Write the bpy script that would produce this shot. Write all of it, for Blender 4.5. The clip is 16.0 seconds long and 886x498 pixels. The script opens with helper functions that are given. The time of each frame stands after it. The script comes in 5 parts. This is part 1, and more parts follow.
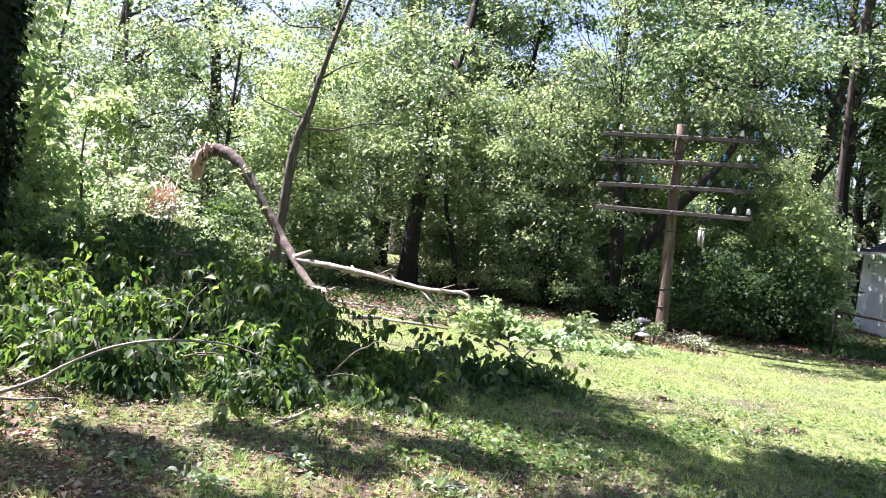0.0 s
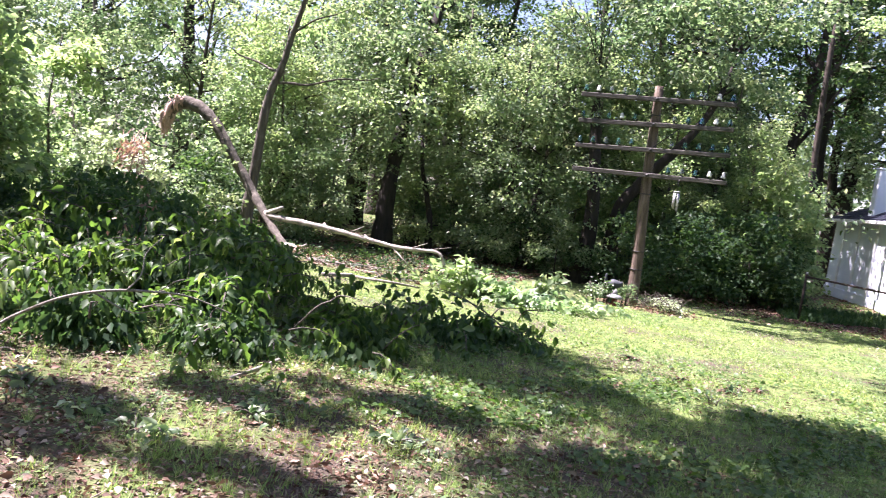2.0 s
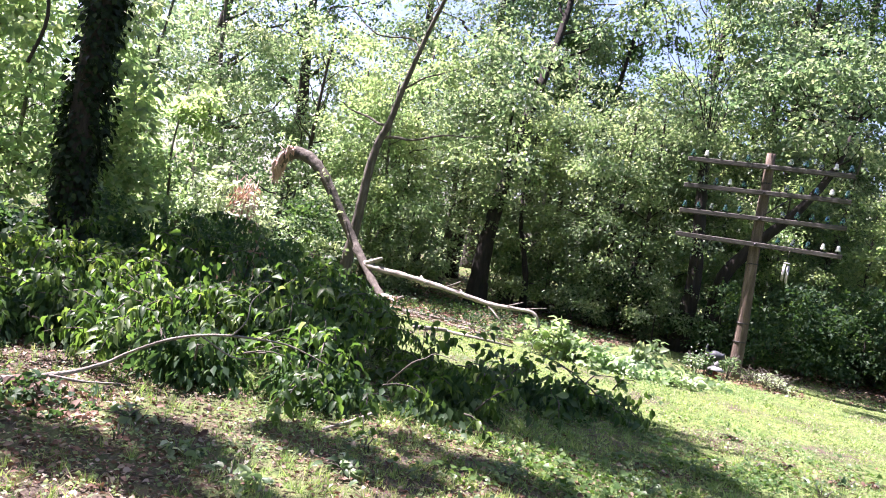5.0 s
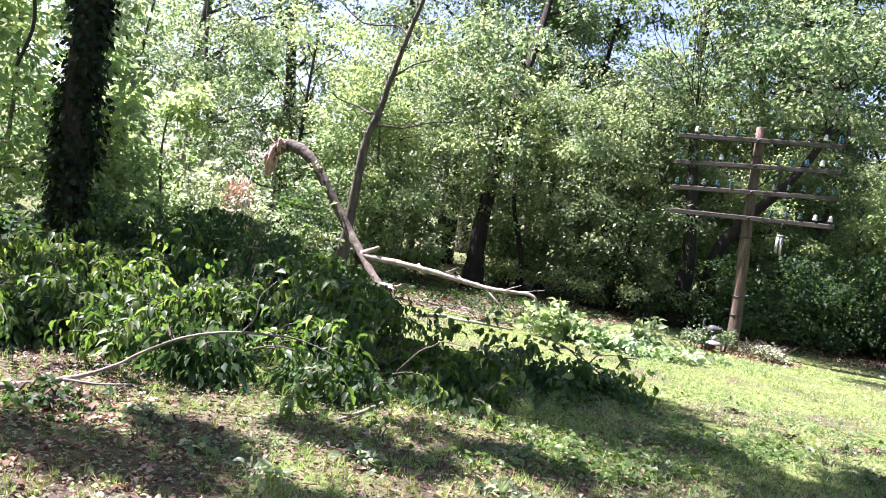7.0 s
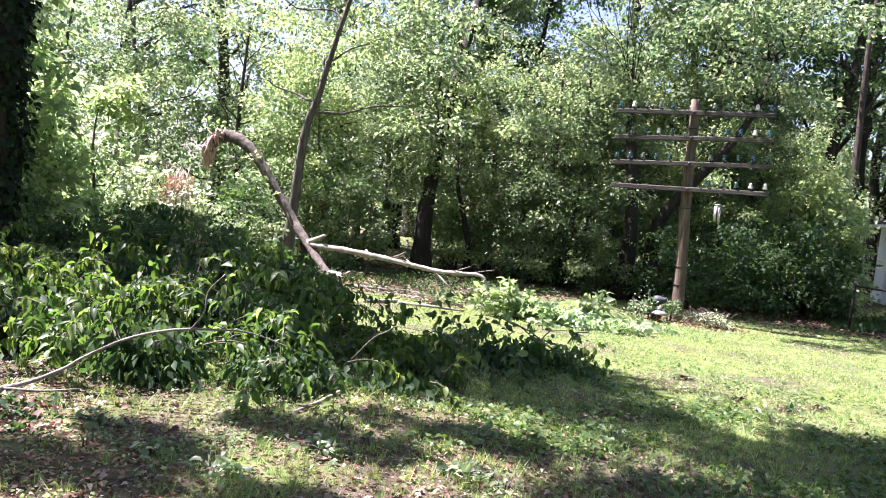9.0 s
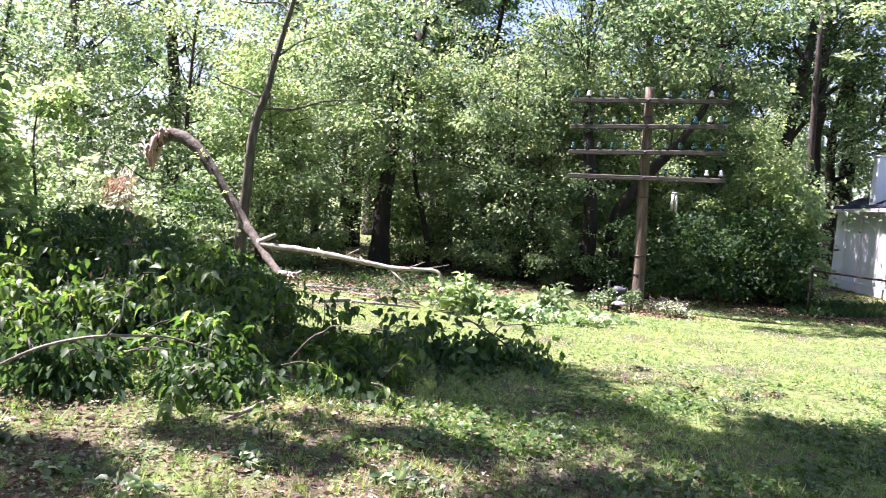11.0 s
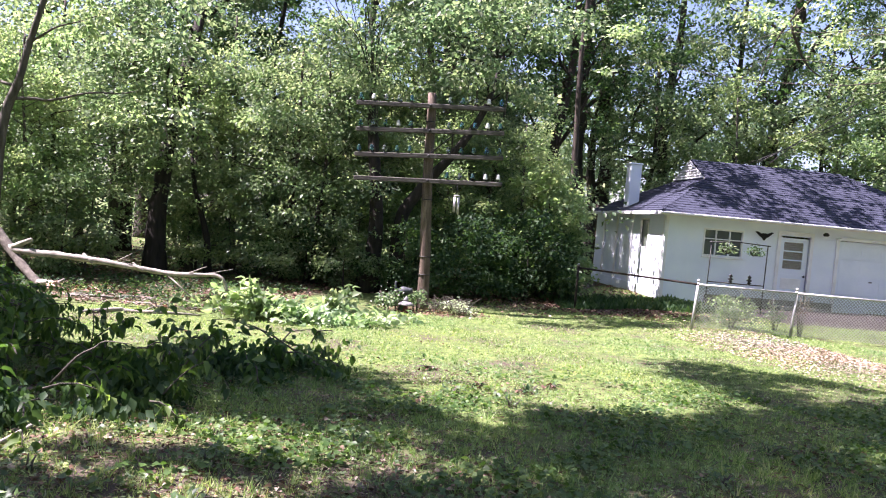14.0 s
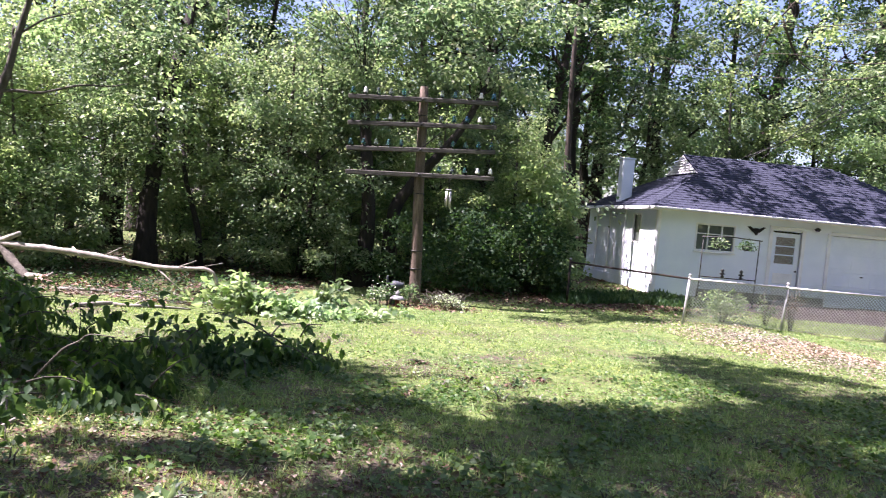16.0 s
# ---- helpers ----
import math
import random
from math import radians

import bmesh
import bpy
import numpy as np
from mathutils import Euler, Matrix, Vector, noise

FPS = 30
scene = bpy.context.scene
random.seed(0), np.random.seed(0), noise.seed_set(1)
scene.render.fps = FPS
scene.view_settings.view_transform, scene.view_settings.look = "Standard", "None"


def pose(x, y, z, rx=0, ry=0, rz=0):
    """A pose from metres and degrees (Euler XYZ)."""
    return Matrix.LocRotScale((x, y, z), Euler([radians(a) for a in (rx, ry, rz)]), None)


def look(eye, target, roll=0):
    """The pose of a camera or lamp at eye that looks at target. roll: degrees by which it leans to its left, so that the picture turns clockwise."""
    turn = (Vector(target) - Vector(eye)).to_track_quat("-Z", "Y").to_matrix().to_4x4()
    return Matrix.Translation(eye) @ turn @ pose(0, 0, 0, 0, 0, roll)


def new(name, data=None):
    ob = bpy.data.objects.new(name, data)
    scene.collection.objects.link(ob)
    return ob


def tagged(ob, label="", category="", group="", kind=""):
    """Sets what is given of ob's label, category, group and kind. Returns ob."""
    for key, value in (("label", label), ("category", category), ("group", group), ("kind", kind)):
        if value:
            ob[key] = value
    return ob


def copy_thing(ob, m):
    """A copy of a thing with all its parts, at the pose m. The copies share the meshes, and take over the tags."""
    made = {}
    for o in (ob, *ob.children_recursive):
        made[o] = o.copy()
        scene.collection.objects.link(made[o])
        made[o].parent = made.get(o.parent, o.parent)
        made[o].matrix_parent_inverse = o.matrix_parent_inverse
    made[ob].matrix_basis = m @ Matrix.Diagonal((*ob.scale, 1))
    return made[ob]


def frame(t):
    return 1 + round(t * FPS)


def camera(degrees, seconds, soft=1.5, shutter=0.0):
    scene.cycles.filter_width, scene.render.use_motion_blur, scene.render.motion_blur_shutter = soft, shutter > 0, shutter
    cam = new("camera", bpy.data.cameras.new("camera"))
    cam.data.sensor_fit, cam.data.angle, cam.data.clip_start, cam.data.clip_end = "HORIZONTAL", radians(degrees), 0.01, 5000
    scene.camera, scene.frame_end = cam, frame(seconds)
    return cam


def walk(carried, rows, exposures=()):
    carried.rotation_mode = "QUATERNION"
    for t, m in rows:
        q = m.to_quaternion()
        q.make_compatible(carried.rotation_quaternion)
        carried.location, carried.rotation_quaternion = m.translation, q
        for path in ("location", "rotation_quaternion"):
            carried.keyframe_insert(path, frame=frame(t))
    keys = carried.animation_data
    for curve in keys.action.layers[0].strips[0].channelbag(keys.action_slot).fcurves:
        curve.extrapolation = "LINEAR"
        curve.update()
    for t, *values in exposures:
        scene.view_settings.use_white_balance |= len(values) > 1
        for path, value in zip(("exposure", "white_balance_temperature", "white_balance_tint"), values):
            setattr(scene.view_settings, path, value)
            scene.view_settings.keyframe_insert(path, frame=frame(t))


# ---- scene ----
cam = camera(59.6, 16.0, soft=1.0, shutter=0.18)
PATH = [
    (0, (-0.085, -0.331, 1.683), (-0.782, 1.542, 1.608), 7.6),
    (0.5, (-0.076, -0.337, 1.665), (-0.698, 1.562, 1.59), 7.4),
    (1, (-0.072, -0.314, 1.667), (-0.65, 1.597, 1.547), 8.5),
    (1.5, (-0.018, -0.271, 1.666), (-0.576, 1.643, 1.513), 8.7),
    (2, (0.003, -0.201, 1.627), (-0.631, 1.689, 1.464), 8.6),
    (2.5, (-0.026, -0.19, 1.643), (-0.935, 1.583, 1.469), 10.9),
    (3, (-0.042, -0.211, 1.653), (-1.017, 1.526, 1.476), 10.3),
    (3.5, (-0.032, -0.2, 1.67), (-1.024, 1.53, 1.522), 8.8),
    (4, (-0.027, -0.207, 1.662), (-0.918, 1.577, 1.508), 10.5),
    (4.5, (-0.029, -0.206, 1.69), (-0.927, 1.58, 1.625), 10.9),
    (4.7, (-0.035, -0.206, 1.686), (-0.917, 1.588, 1.619), 11.5),
    (6.8, (-0.145, -0.291, 1.686), (-0.983, 1.522, 1.58), 8.7),
    (7, (-0.121, -0.301, 1.696), (-0.972, 1.506, 1.592), 9.0),
    (7.5, (-0.13, -0.309, 1.69), (-0.96, 1.508, 1.586), 8.6),
    (8, (-0.144, -0.299, 1.692), (-0.942, 1.531, 1.568), 10.2),
    (8.2, (-0.153, -0.299, 1.674), (-0.941, 1.536, 1.559), 9.4),
    (10.3, (-0.166, -0.139, 1.709), (-0.848, 1.733, 1.531), 4.4),
    (10.5, (-0.124, -0.077, 1.69), (-0.847, 1.783, 1.569), 4.3),
    (11, (-0.046, 0.08, 1.655), (-0.686, 1.971, 1.53), 4.9),
    (11.5, (-0.046, 0.15, 1.677), (-0.555, 2.081, 1.574), 4.1),
    (12, (-0.117, 0.124, 1.674), (-0.728, 2.027, 1.597), 5.6),
    (12.5, (-0.091, 0.101, 1.684), (-0.809, 1.967, 1.644), 5.4),
    (13, (-0.066, 0.1, 1.668), (-0.595, 2.028, 1.604), 5.5),
    (13.5, (-0.078, 0.13, 1.674), (-0.346, 2.109, 1.572), 6.0),
    (14, (-0.109, 0.146, 1.68), (-0.21, 2.142, 1.604), 5.0),
    (14.5, (-0.157, 0.143, 1.679), (-0.213, 2.141, 1.631), 5.4),
    (15, (-0.207, 0.157, 1.654), (-0.378, 2.149, 1.583), 5.8),
    (15.5, (-0.184, 0.148, 1.665), (-0.384, 2.137, 1.597), 6.4),
    (16, (-0.062, 0.172, 1.671), (-0.147, 2.169, 1.583), 5.1),
]
walk(cam, [(t, look(eye, target, roll)) for t, eye, target, roll in PATH],
     exposures=[(0, 2.58, 6130, 40), (8, 2.58, 6130, 40), (12.5, 2.63, 6130, 40), (13.5, 2.54, 6130, 40), (14.5, 2.31, 6130, 40), (16, 2.3, 6130, 40)])

# ---- light: a high sun from the left and a clear sky ----
SUN = Vector((-0.53, -0.045, 0.85)).normalized()
world = bpy.data.worlds.new("sky")
scene.world = world
world.use_nodes = True
wn = world.node_tree.nodes
sky = wn.new("ShaderNodeTexSky")
sky.sky_type, sky.sun_disc = "NISHITA", False
sky.sun_elevation, sky.sun_rotation = math.asin(SUN.z), math.atan2(SUN.x, SUN.y)
sky.air_density, sky.dust_density, sky.ozone_density = 1.0, 1.4, 1.0
wn["Background"].inputs["Strength"].default_value = 0.05
world.node_tree.links.new(sky.outputs[0], wn["Background"].inputs["Color"])
lamp = bpy.data.lights.new("sun", "SUN")
lamp.energy, lamp.angle, lamp.color = 5.0, radians(0.55), (1.0, 0.95, 0.86)
new("sun", lamp).matrix_world = look(SUN * 60, (0, 0, 0))


# ---- materials ----
def material(name, rough=0.7, metal=0.0, spec=0.4):
    m = bpy.data.materials.new(name)
    m.use_nodes = True
    b = m.node_tree.nodes["Principled BSDF"]
    b.inputs["Roughness"].default_value = rough
    b.inputs["Metallic"].default_value = metal
    b.inputs["Specular IOR Level"].default_value = spec
    return m, m.node_tree.nodes, m.node_tree.links, b


def ramp(nodes, *stops):
    r = nodes.new("ShaderNodeValToRGB")
    while len(r.color_ramp.elements) < len(stops):
        r.color_ramp.elements.new(0.5)
    for e, (p, c) in zip(r.color_ramp.elements, stops):
        e.position, e.color = p, (*c, 1)
    return r


def mottled(name, stops, scale=8.0, rough=0.8, bump=0.3, fine=90.0, metal=0.0, stretch=(1, 1, 1), spec=0.3):
    """Two scales of noise over the object's own space: colour from the coarse one, relief from both."""
    m, n, l, b = material(name, rough, metal, spec)
    co, mp = n.new("ShaderNodeTexCoord"), n.new("ShaderNodeMapping")
    mp.inputs["Scale"].default_value = stretch
    l.new(co.outputs["Object"], mp.inputs[0])
    big, small, add = n.new("ShaderNodeTexNoise"), n.new("ShaderNodeTexNoise"), n.new("ShaderNodeMath")
    big.inputs["Scale"].default_value, small.inputs["Scale"].default_value = scale, fine
    big.inputs["Detail"].default_value = small.inputs["Detail"].default_value = 5
    l.new(mp.outputs[0], big.inputs[0]), l.new(mp.outputs[0], small.inputs[0])
    add.operation = "MULTIPLY_ADD"
    l.new(small.outputs[0], add.inputs[0])
    add.inputs[1].default_value = 0.45
    l.new(big.outputs[0], add.inputs[2])
    r = ramp(n, *stops)
    shift = n.new("ShaderNodeMath")
    shift.operation = "SUBTRACT"
    shift.inputs[1].default_value = 0.22
    l.new(add.outputs[0], shift.inputs[0]), l.new(shift.outputs[0], r.inputs[0]), l.new(r.outputs[0], b.inputs["Base Color"])
    bp = n.new("ShaderNodeBump")
    bp.inputs["Strength"].default_value, bp.inputs["Distance"].default_value = bump, 0.02
    l.new(add.outputs[0], bp.inputs["Height"]), l.new(bp.outputs[0], b.inputs["Normal"])
    return m


def leafy(name, stops, glow, through_part=0.38, rough=0.3, spec=0.8):
    """A leaf: a glossy skin over a blade that lets light through, each leaf of its own shade."""
    m, n, l, b = material(name, rough, 0, spec)
    g, r = n.new("ShaderNodeNewGeometry"), ramp(n, *stops)
    l.new(g.outputs["Random Per Island"], r.inputs[0])
    co, nz, mx = n.new("ShaderNodeTexCoord"), n.new("ShaderNodeTexNoise"), n.new("ShaderNodeMix")
    nz.inputs["Scale"].default_value = 0.6
    l.new(co.outputs["Object"], nz.inputs[0])
    mx.data_type, mx.blend_type = "RGBA", "MULTIPLY"
    hue = ramp(n, (0.3, (0.72, 0.86, 0.8)), (0.7, (1.15, 1.08, 0.9)))
    l.new(nz.outputs[0], hue.inputs[0])
    mx.inputs[0].default_value = 1.0
    l.new(r.outputs[0], mx.inputs[6]), l.new(hue.outputs[0], mx.inputs[7])
    l.new(mx.outputs[2], b.inputs["Base Color"])
    t, mix = n.new("ShaderNodeBsdfTranslucent"), n.new("ShaderNodeMixShader")
    tint = n.new("ShaderNodeMix")
    tint.data_type, tint.blend_type = "RGBA", "MULTIPLY"
    tint.inputs[0].default_value, tint.inputs[7].default_value = 1.0, (*glow, 1)
    l.new(mx.outputs[2], tint.inputs[6]), l.new(tint.outputs[2], t.inputs[0])
    mix.inputs[0].default_value = through_part
    l.new(b.outputs[0], mix.inputs[1]), l.new(t.outputs[0], mix.inputs[2])
    l.new(mix.outputs[0], n["Material Output"].inputs[0])
    return m


G = lambda r, g, b: (r, g, b)
LEAF = leafy("tree_leaf", ((0, G(0.052, 0.094, 0.05)), (.5, G(0.103, 0.157, 0.094)), (.85, G(0.163, 0.217, 0.137)), (1, G(0.25, 0.275, 0.208))), (2.15, 2.17, 1.6), 0.47, 0.42, 0.35)
LEAF_MID = leafy("light_leaf", ((0, G(.084, .138, .072)), (.5, G(.145, .21, .122)), (1, G(.23, .275, .18))), (2.15, 2.17, 1.6), 0.44, 0.42, 0.35)
# dark leaves; also puts shade into heap gaps, shrubs and silhouetted trees
LEAF_DARK_SHADED = leafy("dark_shaded_leaf", ((0, G(0.027, 0.06, 0.034)), (.6, G(0.046, 0.09, 0.045)), (1, G(0.077, 0.12, 0.062))), (1.8, 2.0, 0.9), 0.38, 0.55, 0.2)
LEAF_YOUNG = leafy("young_leaf", ((0, G(0.119, 0.178, 0.1)), (.5, G(0.172, 0.24, 0.135)), (1, G(0.257, 0.294, 0.194))), (2.2, 2.3, 1.55), 0.52, 0.42, 0.35)
LEAF_WILT = leafy("wilted_leaf", ((0, G(.032, .068, .026)), (.55, G(.06, .112, .038)), (.9, G(.11, .165, .06)), (1, G(.27, .31, .22))), (2.2, 2.4, 1.0), 0.4, 0.45, 0.3)
# silvery undersides; raised further to put glaring sun into the stump weeds
LEAF_PALE = leafy("silvery_sunlit_leaf", ((0, G(.19, .25, .15)), (.5, G(.34, .4, .28)), (1, G(.52, .56, .47))), (1.6, 1.7, 1.2), 0.35, 0.4, 0.5)
CLOVER = leafy("clover_leaf", ((0, G(.03, .068, .018)), (.6, G(.06, .115, .032)), (1, G(.12, .18, .07))), (2.0, 2.2, 1.0), 0.35, 0.45, 0.4)
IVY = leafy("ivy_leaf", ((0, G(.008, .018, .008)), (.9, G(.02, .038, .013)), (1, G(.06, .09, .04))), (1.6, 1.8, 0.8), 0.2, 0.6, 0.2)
LITTER = leafy("dead_leaf", ((0, G(.055, .03, .023)), (.5, G(.14, .083, .065)), (.85, G(.27, .175, .145)), (1, G(.42, .33, .3))), (1.3, 1.1, 0.9), 0.15, 0.7, 0.2)
DEAD_RED = leafy("reddish_dead_leaf", ((0, G(.2, .1, .075)), (.5, G(.36, .23, .185)), (1, G(.54, .42, .36))), (1.2, 1.0, 0.9), 0.25, 0.7, 0.2)
LITTER_PALE = leafy("pale_dead_leaf", ((0, G(0.187, 0.137, 0.115)), (.5, G(0.302, 0.245, 0.216)), (1, G(0.418, 0.367, 0.338))), (1.2, 1.0, 0.9), 0.12, 0.8, 0.2)
BLADE = leafy("grass_blade", ((0, G(0.11, 0.185, 0.065)), (.5, G(0.21, 0.31, 0.125)), (.9, G(0.33, 0.4, 0.19)), (1, G(0.470, 0.448, 0.280))), (1.5, 1.6, 0.9), 0.35, 0.5, 0.3)
BARK = mottled("bark", ((.2, G(.036, .033, .026)), (.55, G(.095, .086, .07)), (.85, G(.19, .175, .15))), 5, 0.9, 0.9, 60, stretch=(3, 3, .5))
BARK_DARK = mottled("dark_bark", ((.2, G(.02, .017, .014)), (.6, G(.055, .045, .036)), (.9, G(.1, .085, .07))), 5, 0.92, 0.9, 60, stretch=(3, 3, .5))
# darker copy of the bark for trunks in shade; shade put into the colour
BARK_SHADED = mottled("shaded_bark", ((.2, G(.01, .009, .008)), (.6, G(.026, .022, .018)), (.9, G(.055, .047, .04))), 5, 0.95, 0.9, 60, stretch=(3, 3, .5))
BARK_PALE = mottled("pale_bark", ((.2, G(.1, .09, .075)), (.5, G(.23, .21, .18)), (.85, G(.46, .435, .39))), 7, 0.8, 0.6, 70)
BARK_GREY = mottled("grey_bark", ((.2, G(.1, .09, .075)), (.5, G(.2, .185, .155)), (.85, G(.36, .335, .29))), 9, 0.85, 0.8, 70)
BARK_FALLEN = mottled("fallen_bark", ((.2, G(.028, .025, .02)), (.5, G(.08, .071, .057)), (.85, G(.2, .183, .15))), 9, 0.9, 1.0, 60)
TORN = mottled("torn_wood", ((.2, G(.24, .14, .1)), (.5, G(.45, .31, .25)), (.85, G(.66, .54, .46))), 10, 0.8, 0.7, 90, stretch=(3, 3, .4))
POLE = mottled("weathered_pole", ((.2, G(.036, .028, .021)), (.5, G(.1, .076, .057)), (.85, G(.24, .19, .15))), 6, 0.9, 0.7, 80, stretch=(4, 4, .35))
ARM = mottled("weathered_arm", ((.2, G(.028, .027, .024)), (.5, G(.064, .061, .054)), (.85, G(.135, .129, .115))), 7, 0.9, 0.6, 80, stretch=(.3, 4, 4))
WHITE = mottled("white_paint", ((.2, G(.67, .73, .82)), (.6, G(.77, .82, .9)), (.9, G(.83, .86, .92))), 1.4, 0.55, 0.08, 40)
WHITE_TRIM = mottled("white_trim", ((.2, G(.66, .66, .66)), (.6, G(.8, .8, .8)), (.9, G(.85, .85, .85))), 3, 0.45, 0.08, 50)
CONCRETE = mottled("concrete", ((.2, G(.13, .13, .135)), (.6, G(.22, .22, .225)), (.9, G(.32, .32, .32))), 5, 0.9, 0.4, 60)
# asphalt set darker than its own tone; the drive's shade is in the colour
ASPHALT = mottled("worn_shaded_asphalt", ((.2, G(.02, .015, .014)), (.6, G(.03, .022, .021)), (.9, G(.055, .04, .036))), 3, 0.9, 0.5, 70)
FOUNDATION = mottled("painted_concrete", ((.2, G(.1, .09, .09)), (.6, G(.17, .15, .15)), (.9, G(.3, .28, .28))), 4, 0.85, 0.3, 60)
STEEL = mottled("galvanised_steel", ((.2, G(.3, .3, .31)), (.6, G(.44, .44, .45)), (.9, G(.58, .58, .58))), 12, 0.5, 0.1, 90, metal=0.35)
IRON = mottled("black_iron", ((.2, G(.012, .012, .013)), (.8, G(.035, .033, .032))), 12, 0.5, 0.2, 90)


def glass_material(name, colour, rough=0.02):
    m, n, l, b = material(name, rough, 0, 0.5)
    b.inputs["Base Color"].default_value = (*colour, 1)
    b.inputs["Transmission Weight"].default_value = 0.9
    return m


# ---- mesh helpers ----
def fast(name, verts, faces, mat, smooth=False):
    """A mesh from arrays of corners and of faces that all have the same number of corners."""
    verts, faces = np.asarray(verts, np.float32), np.asarray(faces, np.int32)
    me = bpy.data.meshes.new(name)
    k = faces.shape[1]
    me.vertices.add(len(verts))
    me.vertices.foreach_set("co", verts.ravel())
    me.loops.add(faces.size)
    me.loops.foreach_set("vertex_index", faces.ravel())
    me.polygons.add(len(faces))
    me.polygons.foreach_set("loop_start", np.arange(0, faces.size, k, dtype=np.int32))
    if smooth:
        me.polygons.foreach_set("use_smooth", np.ones(len(faces), bool))
    me.update(calc_edges=True)
    me.materials.append(mat)
    return me


def part(name, data, mat, parent=None, label="", m=None):
    """One mesh object from a bmesh or a mesh, under its thing."""
    if isinstance(data, bmesh.types.BMesh):
        me = bpy.data.meshes.new(name)
        data.to_mesh(me)
        data.free()
        me.materials.append(mat)
        data = me
    ob = new(name, data)
    if parent is not None:
        ob.parent = parent
    if m is not None:
        ob.matrix_basis = m
    if label:
        ob["label"] = label
    return ob


def thing(name, x, y, z, label, category, group="", kind="", turn=0):
    ob = new(name)
    ob.matrix_basis = pose(x, y, z, 0, 0, turn)
    return tagged(ob, label, category, group, kind)


def box(bm, size, at=(0, 0, 0), bevel=0.0, rot=None):
    m = Matrix.Translation(at) @ (rot.to_4x4() if rot else Matrix()) @ Matrix.Diagonal((*size, 1))
    geo = bmesh.ops.create_cube(bm, size=1, matrix=m)
    if bevel:
        edges = list({e for v in geo["verts"] for e in v.link_edges})
        bmesh.ops.bevel(bm, geom=edges, offset=bevel, segments=1, affect="EDGES")
    return bm


def boxed(size, at=(0, 0, 0), bevel=0.0, rot=None):
    return box(bmesh.new(), size, at, bevel, rot)


def lathe(profile, seg=12, at=(0, 0, 0)):
    """A turned shape from (radius, height) pairs."""
    bm = bmesh.new()
    rings = []
    for r, h in profile:
        rings.append([bm.verts.new((at[0] + r * math.cos(a), at[1] + r * math.sin(a), at[2] + h)) for a in (2 * math.pi * i / seg for i in range(seg))])
    for a, b in zip(rings, rings[1:]):
        for i in range(seg):
            bm.faces.new((a[i], a[(i + 1) % seg], b[(i + 1) % seg], b[i])).smooth = True
    bm.faces.new(rings[0][::-1]), bm.faces.new(rings[-1])
    return bm


def tube_arrays(points, radii, seg=8, wobble=0.0, rng=None):
    """Corners and quads of a tapered tube along a line, bumpy by wobble."""
    pts = np.asarray(points, float)
    tan = np.gradient(pts, axis=0)
    tan /= np.linalg.norm(tan, axis=1)[:, None] + 1e-9
    ref = np.array([0.31, 0.95, 0.05])
    side = np.cross(tan, ref)
    side /= np.linalg.norm(side, axis=1)[:, None] + 1e-9
    up = np.cross(side, tan)
    a = np.linspace(0, 2 * np.pi, seg, endpoint=False)
    r = np.asarray(radii, float)[:, None] * np.ones(seg)
    if wobble and rng is not None:
        r = r * (1 + wobble * rng.standard_normal(r.shape))
    ring = side[:, None, :] * np.cos(a)[None, :, None] + up[:, None, :] * np.sin(a)[None, :, None]
    v = (pts[:, None, :] + ring * r[:, :, None]).reshape(-1, 3)
    f = []
    for i in range(len(pts) - 1):
        for j in range(seg):
            k = (j + 1) % seg
            f.append((i * seg + j, i * seg + k, (i + 1) * seg + k, (i + 1) * seg + j))
    n = len(v)
    v = np.vstack([v, pts[:1], pts[-1:]])
    for j in range(seg):
        k = (j + 1) % seg
        f.append((n, k, j, n))
        f.append((n + 1, (len(pts) - 1) * seg + j, (len(pts) - 1) * seg + k, n + 1))
    return v, f


def tubes(name, lines, mat, seg=8, wobble=0.0, rng=None):
    """One mesh of several tapered tubes: limbs that have grown together."""
    vs, fs, base = [], [], 0
    for pts, radii in lines:
        v, f = tube_arrays(pts, radii, seg, wobble, rng)
        vs.append(v)
        fs += [tuple(i + base for i in q) for q in f]
        base += len(v)
    me = bpy.data.meshes.new(name)
    clean = [q if len(set(q)) == 4 else tuple(dict.fromkeys(q)) for q in fs]
    me.from_pydata(np.vstack(vs).tolist(), [], clean)
    me.polygons.foreach_set("use_smooth", np.ones(len(me.polygons), bool))
    me.materials.append(mat)
    return me


def smooth_line(points, steps=6):
    """A Catmull-Rom line through the points."""
    p = [Vector(q) for q in points]
    p = [2 * p[0] - p[1]] + p + [2 * p[-1] - p[-2]]
    out = []
    for a, b, c, d in zip(p, p[1:], p[2:], p[3:]):
        for i in range(steps):
            t = i / steps
            out.append(0.5 * ((2 * b) + (c - a) * t + (2 * a - 5 * b + 4 * c - d) * t * t + (3 * b - a - 3 * c + d) * t ** 3))
    return out + [p[-2]]


def unit(v):
    return v / (np.linalg.norm(v, axis=1)[:, None] + 1e-9)


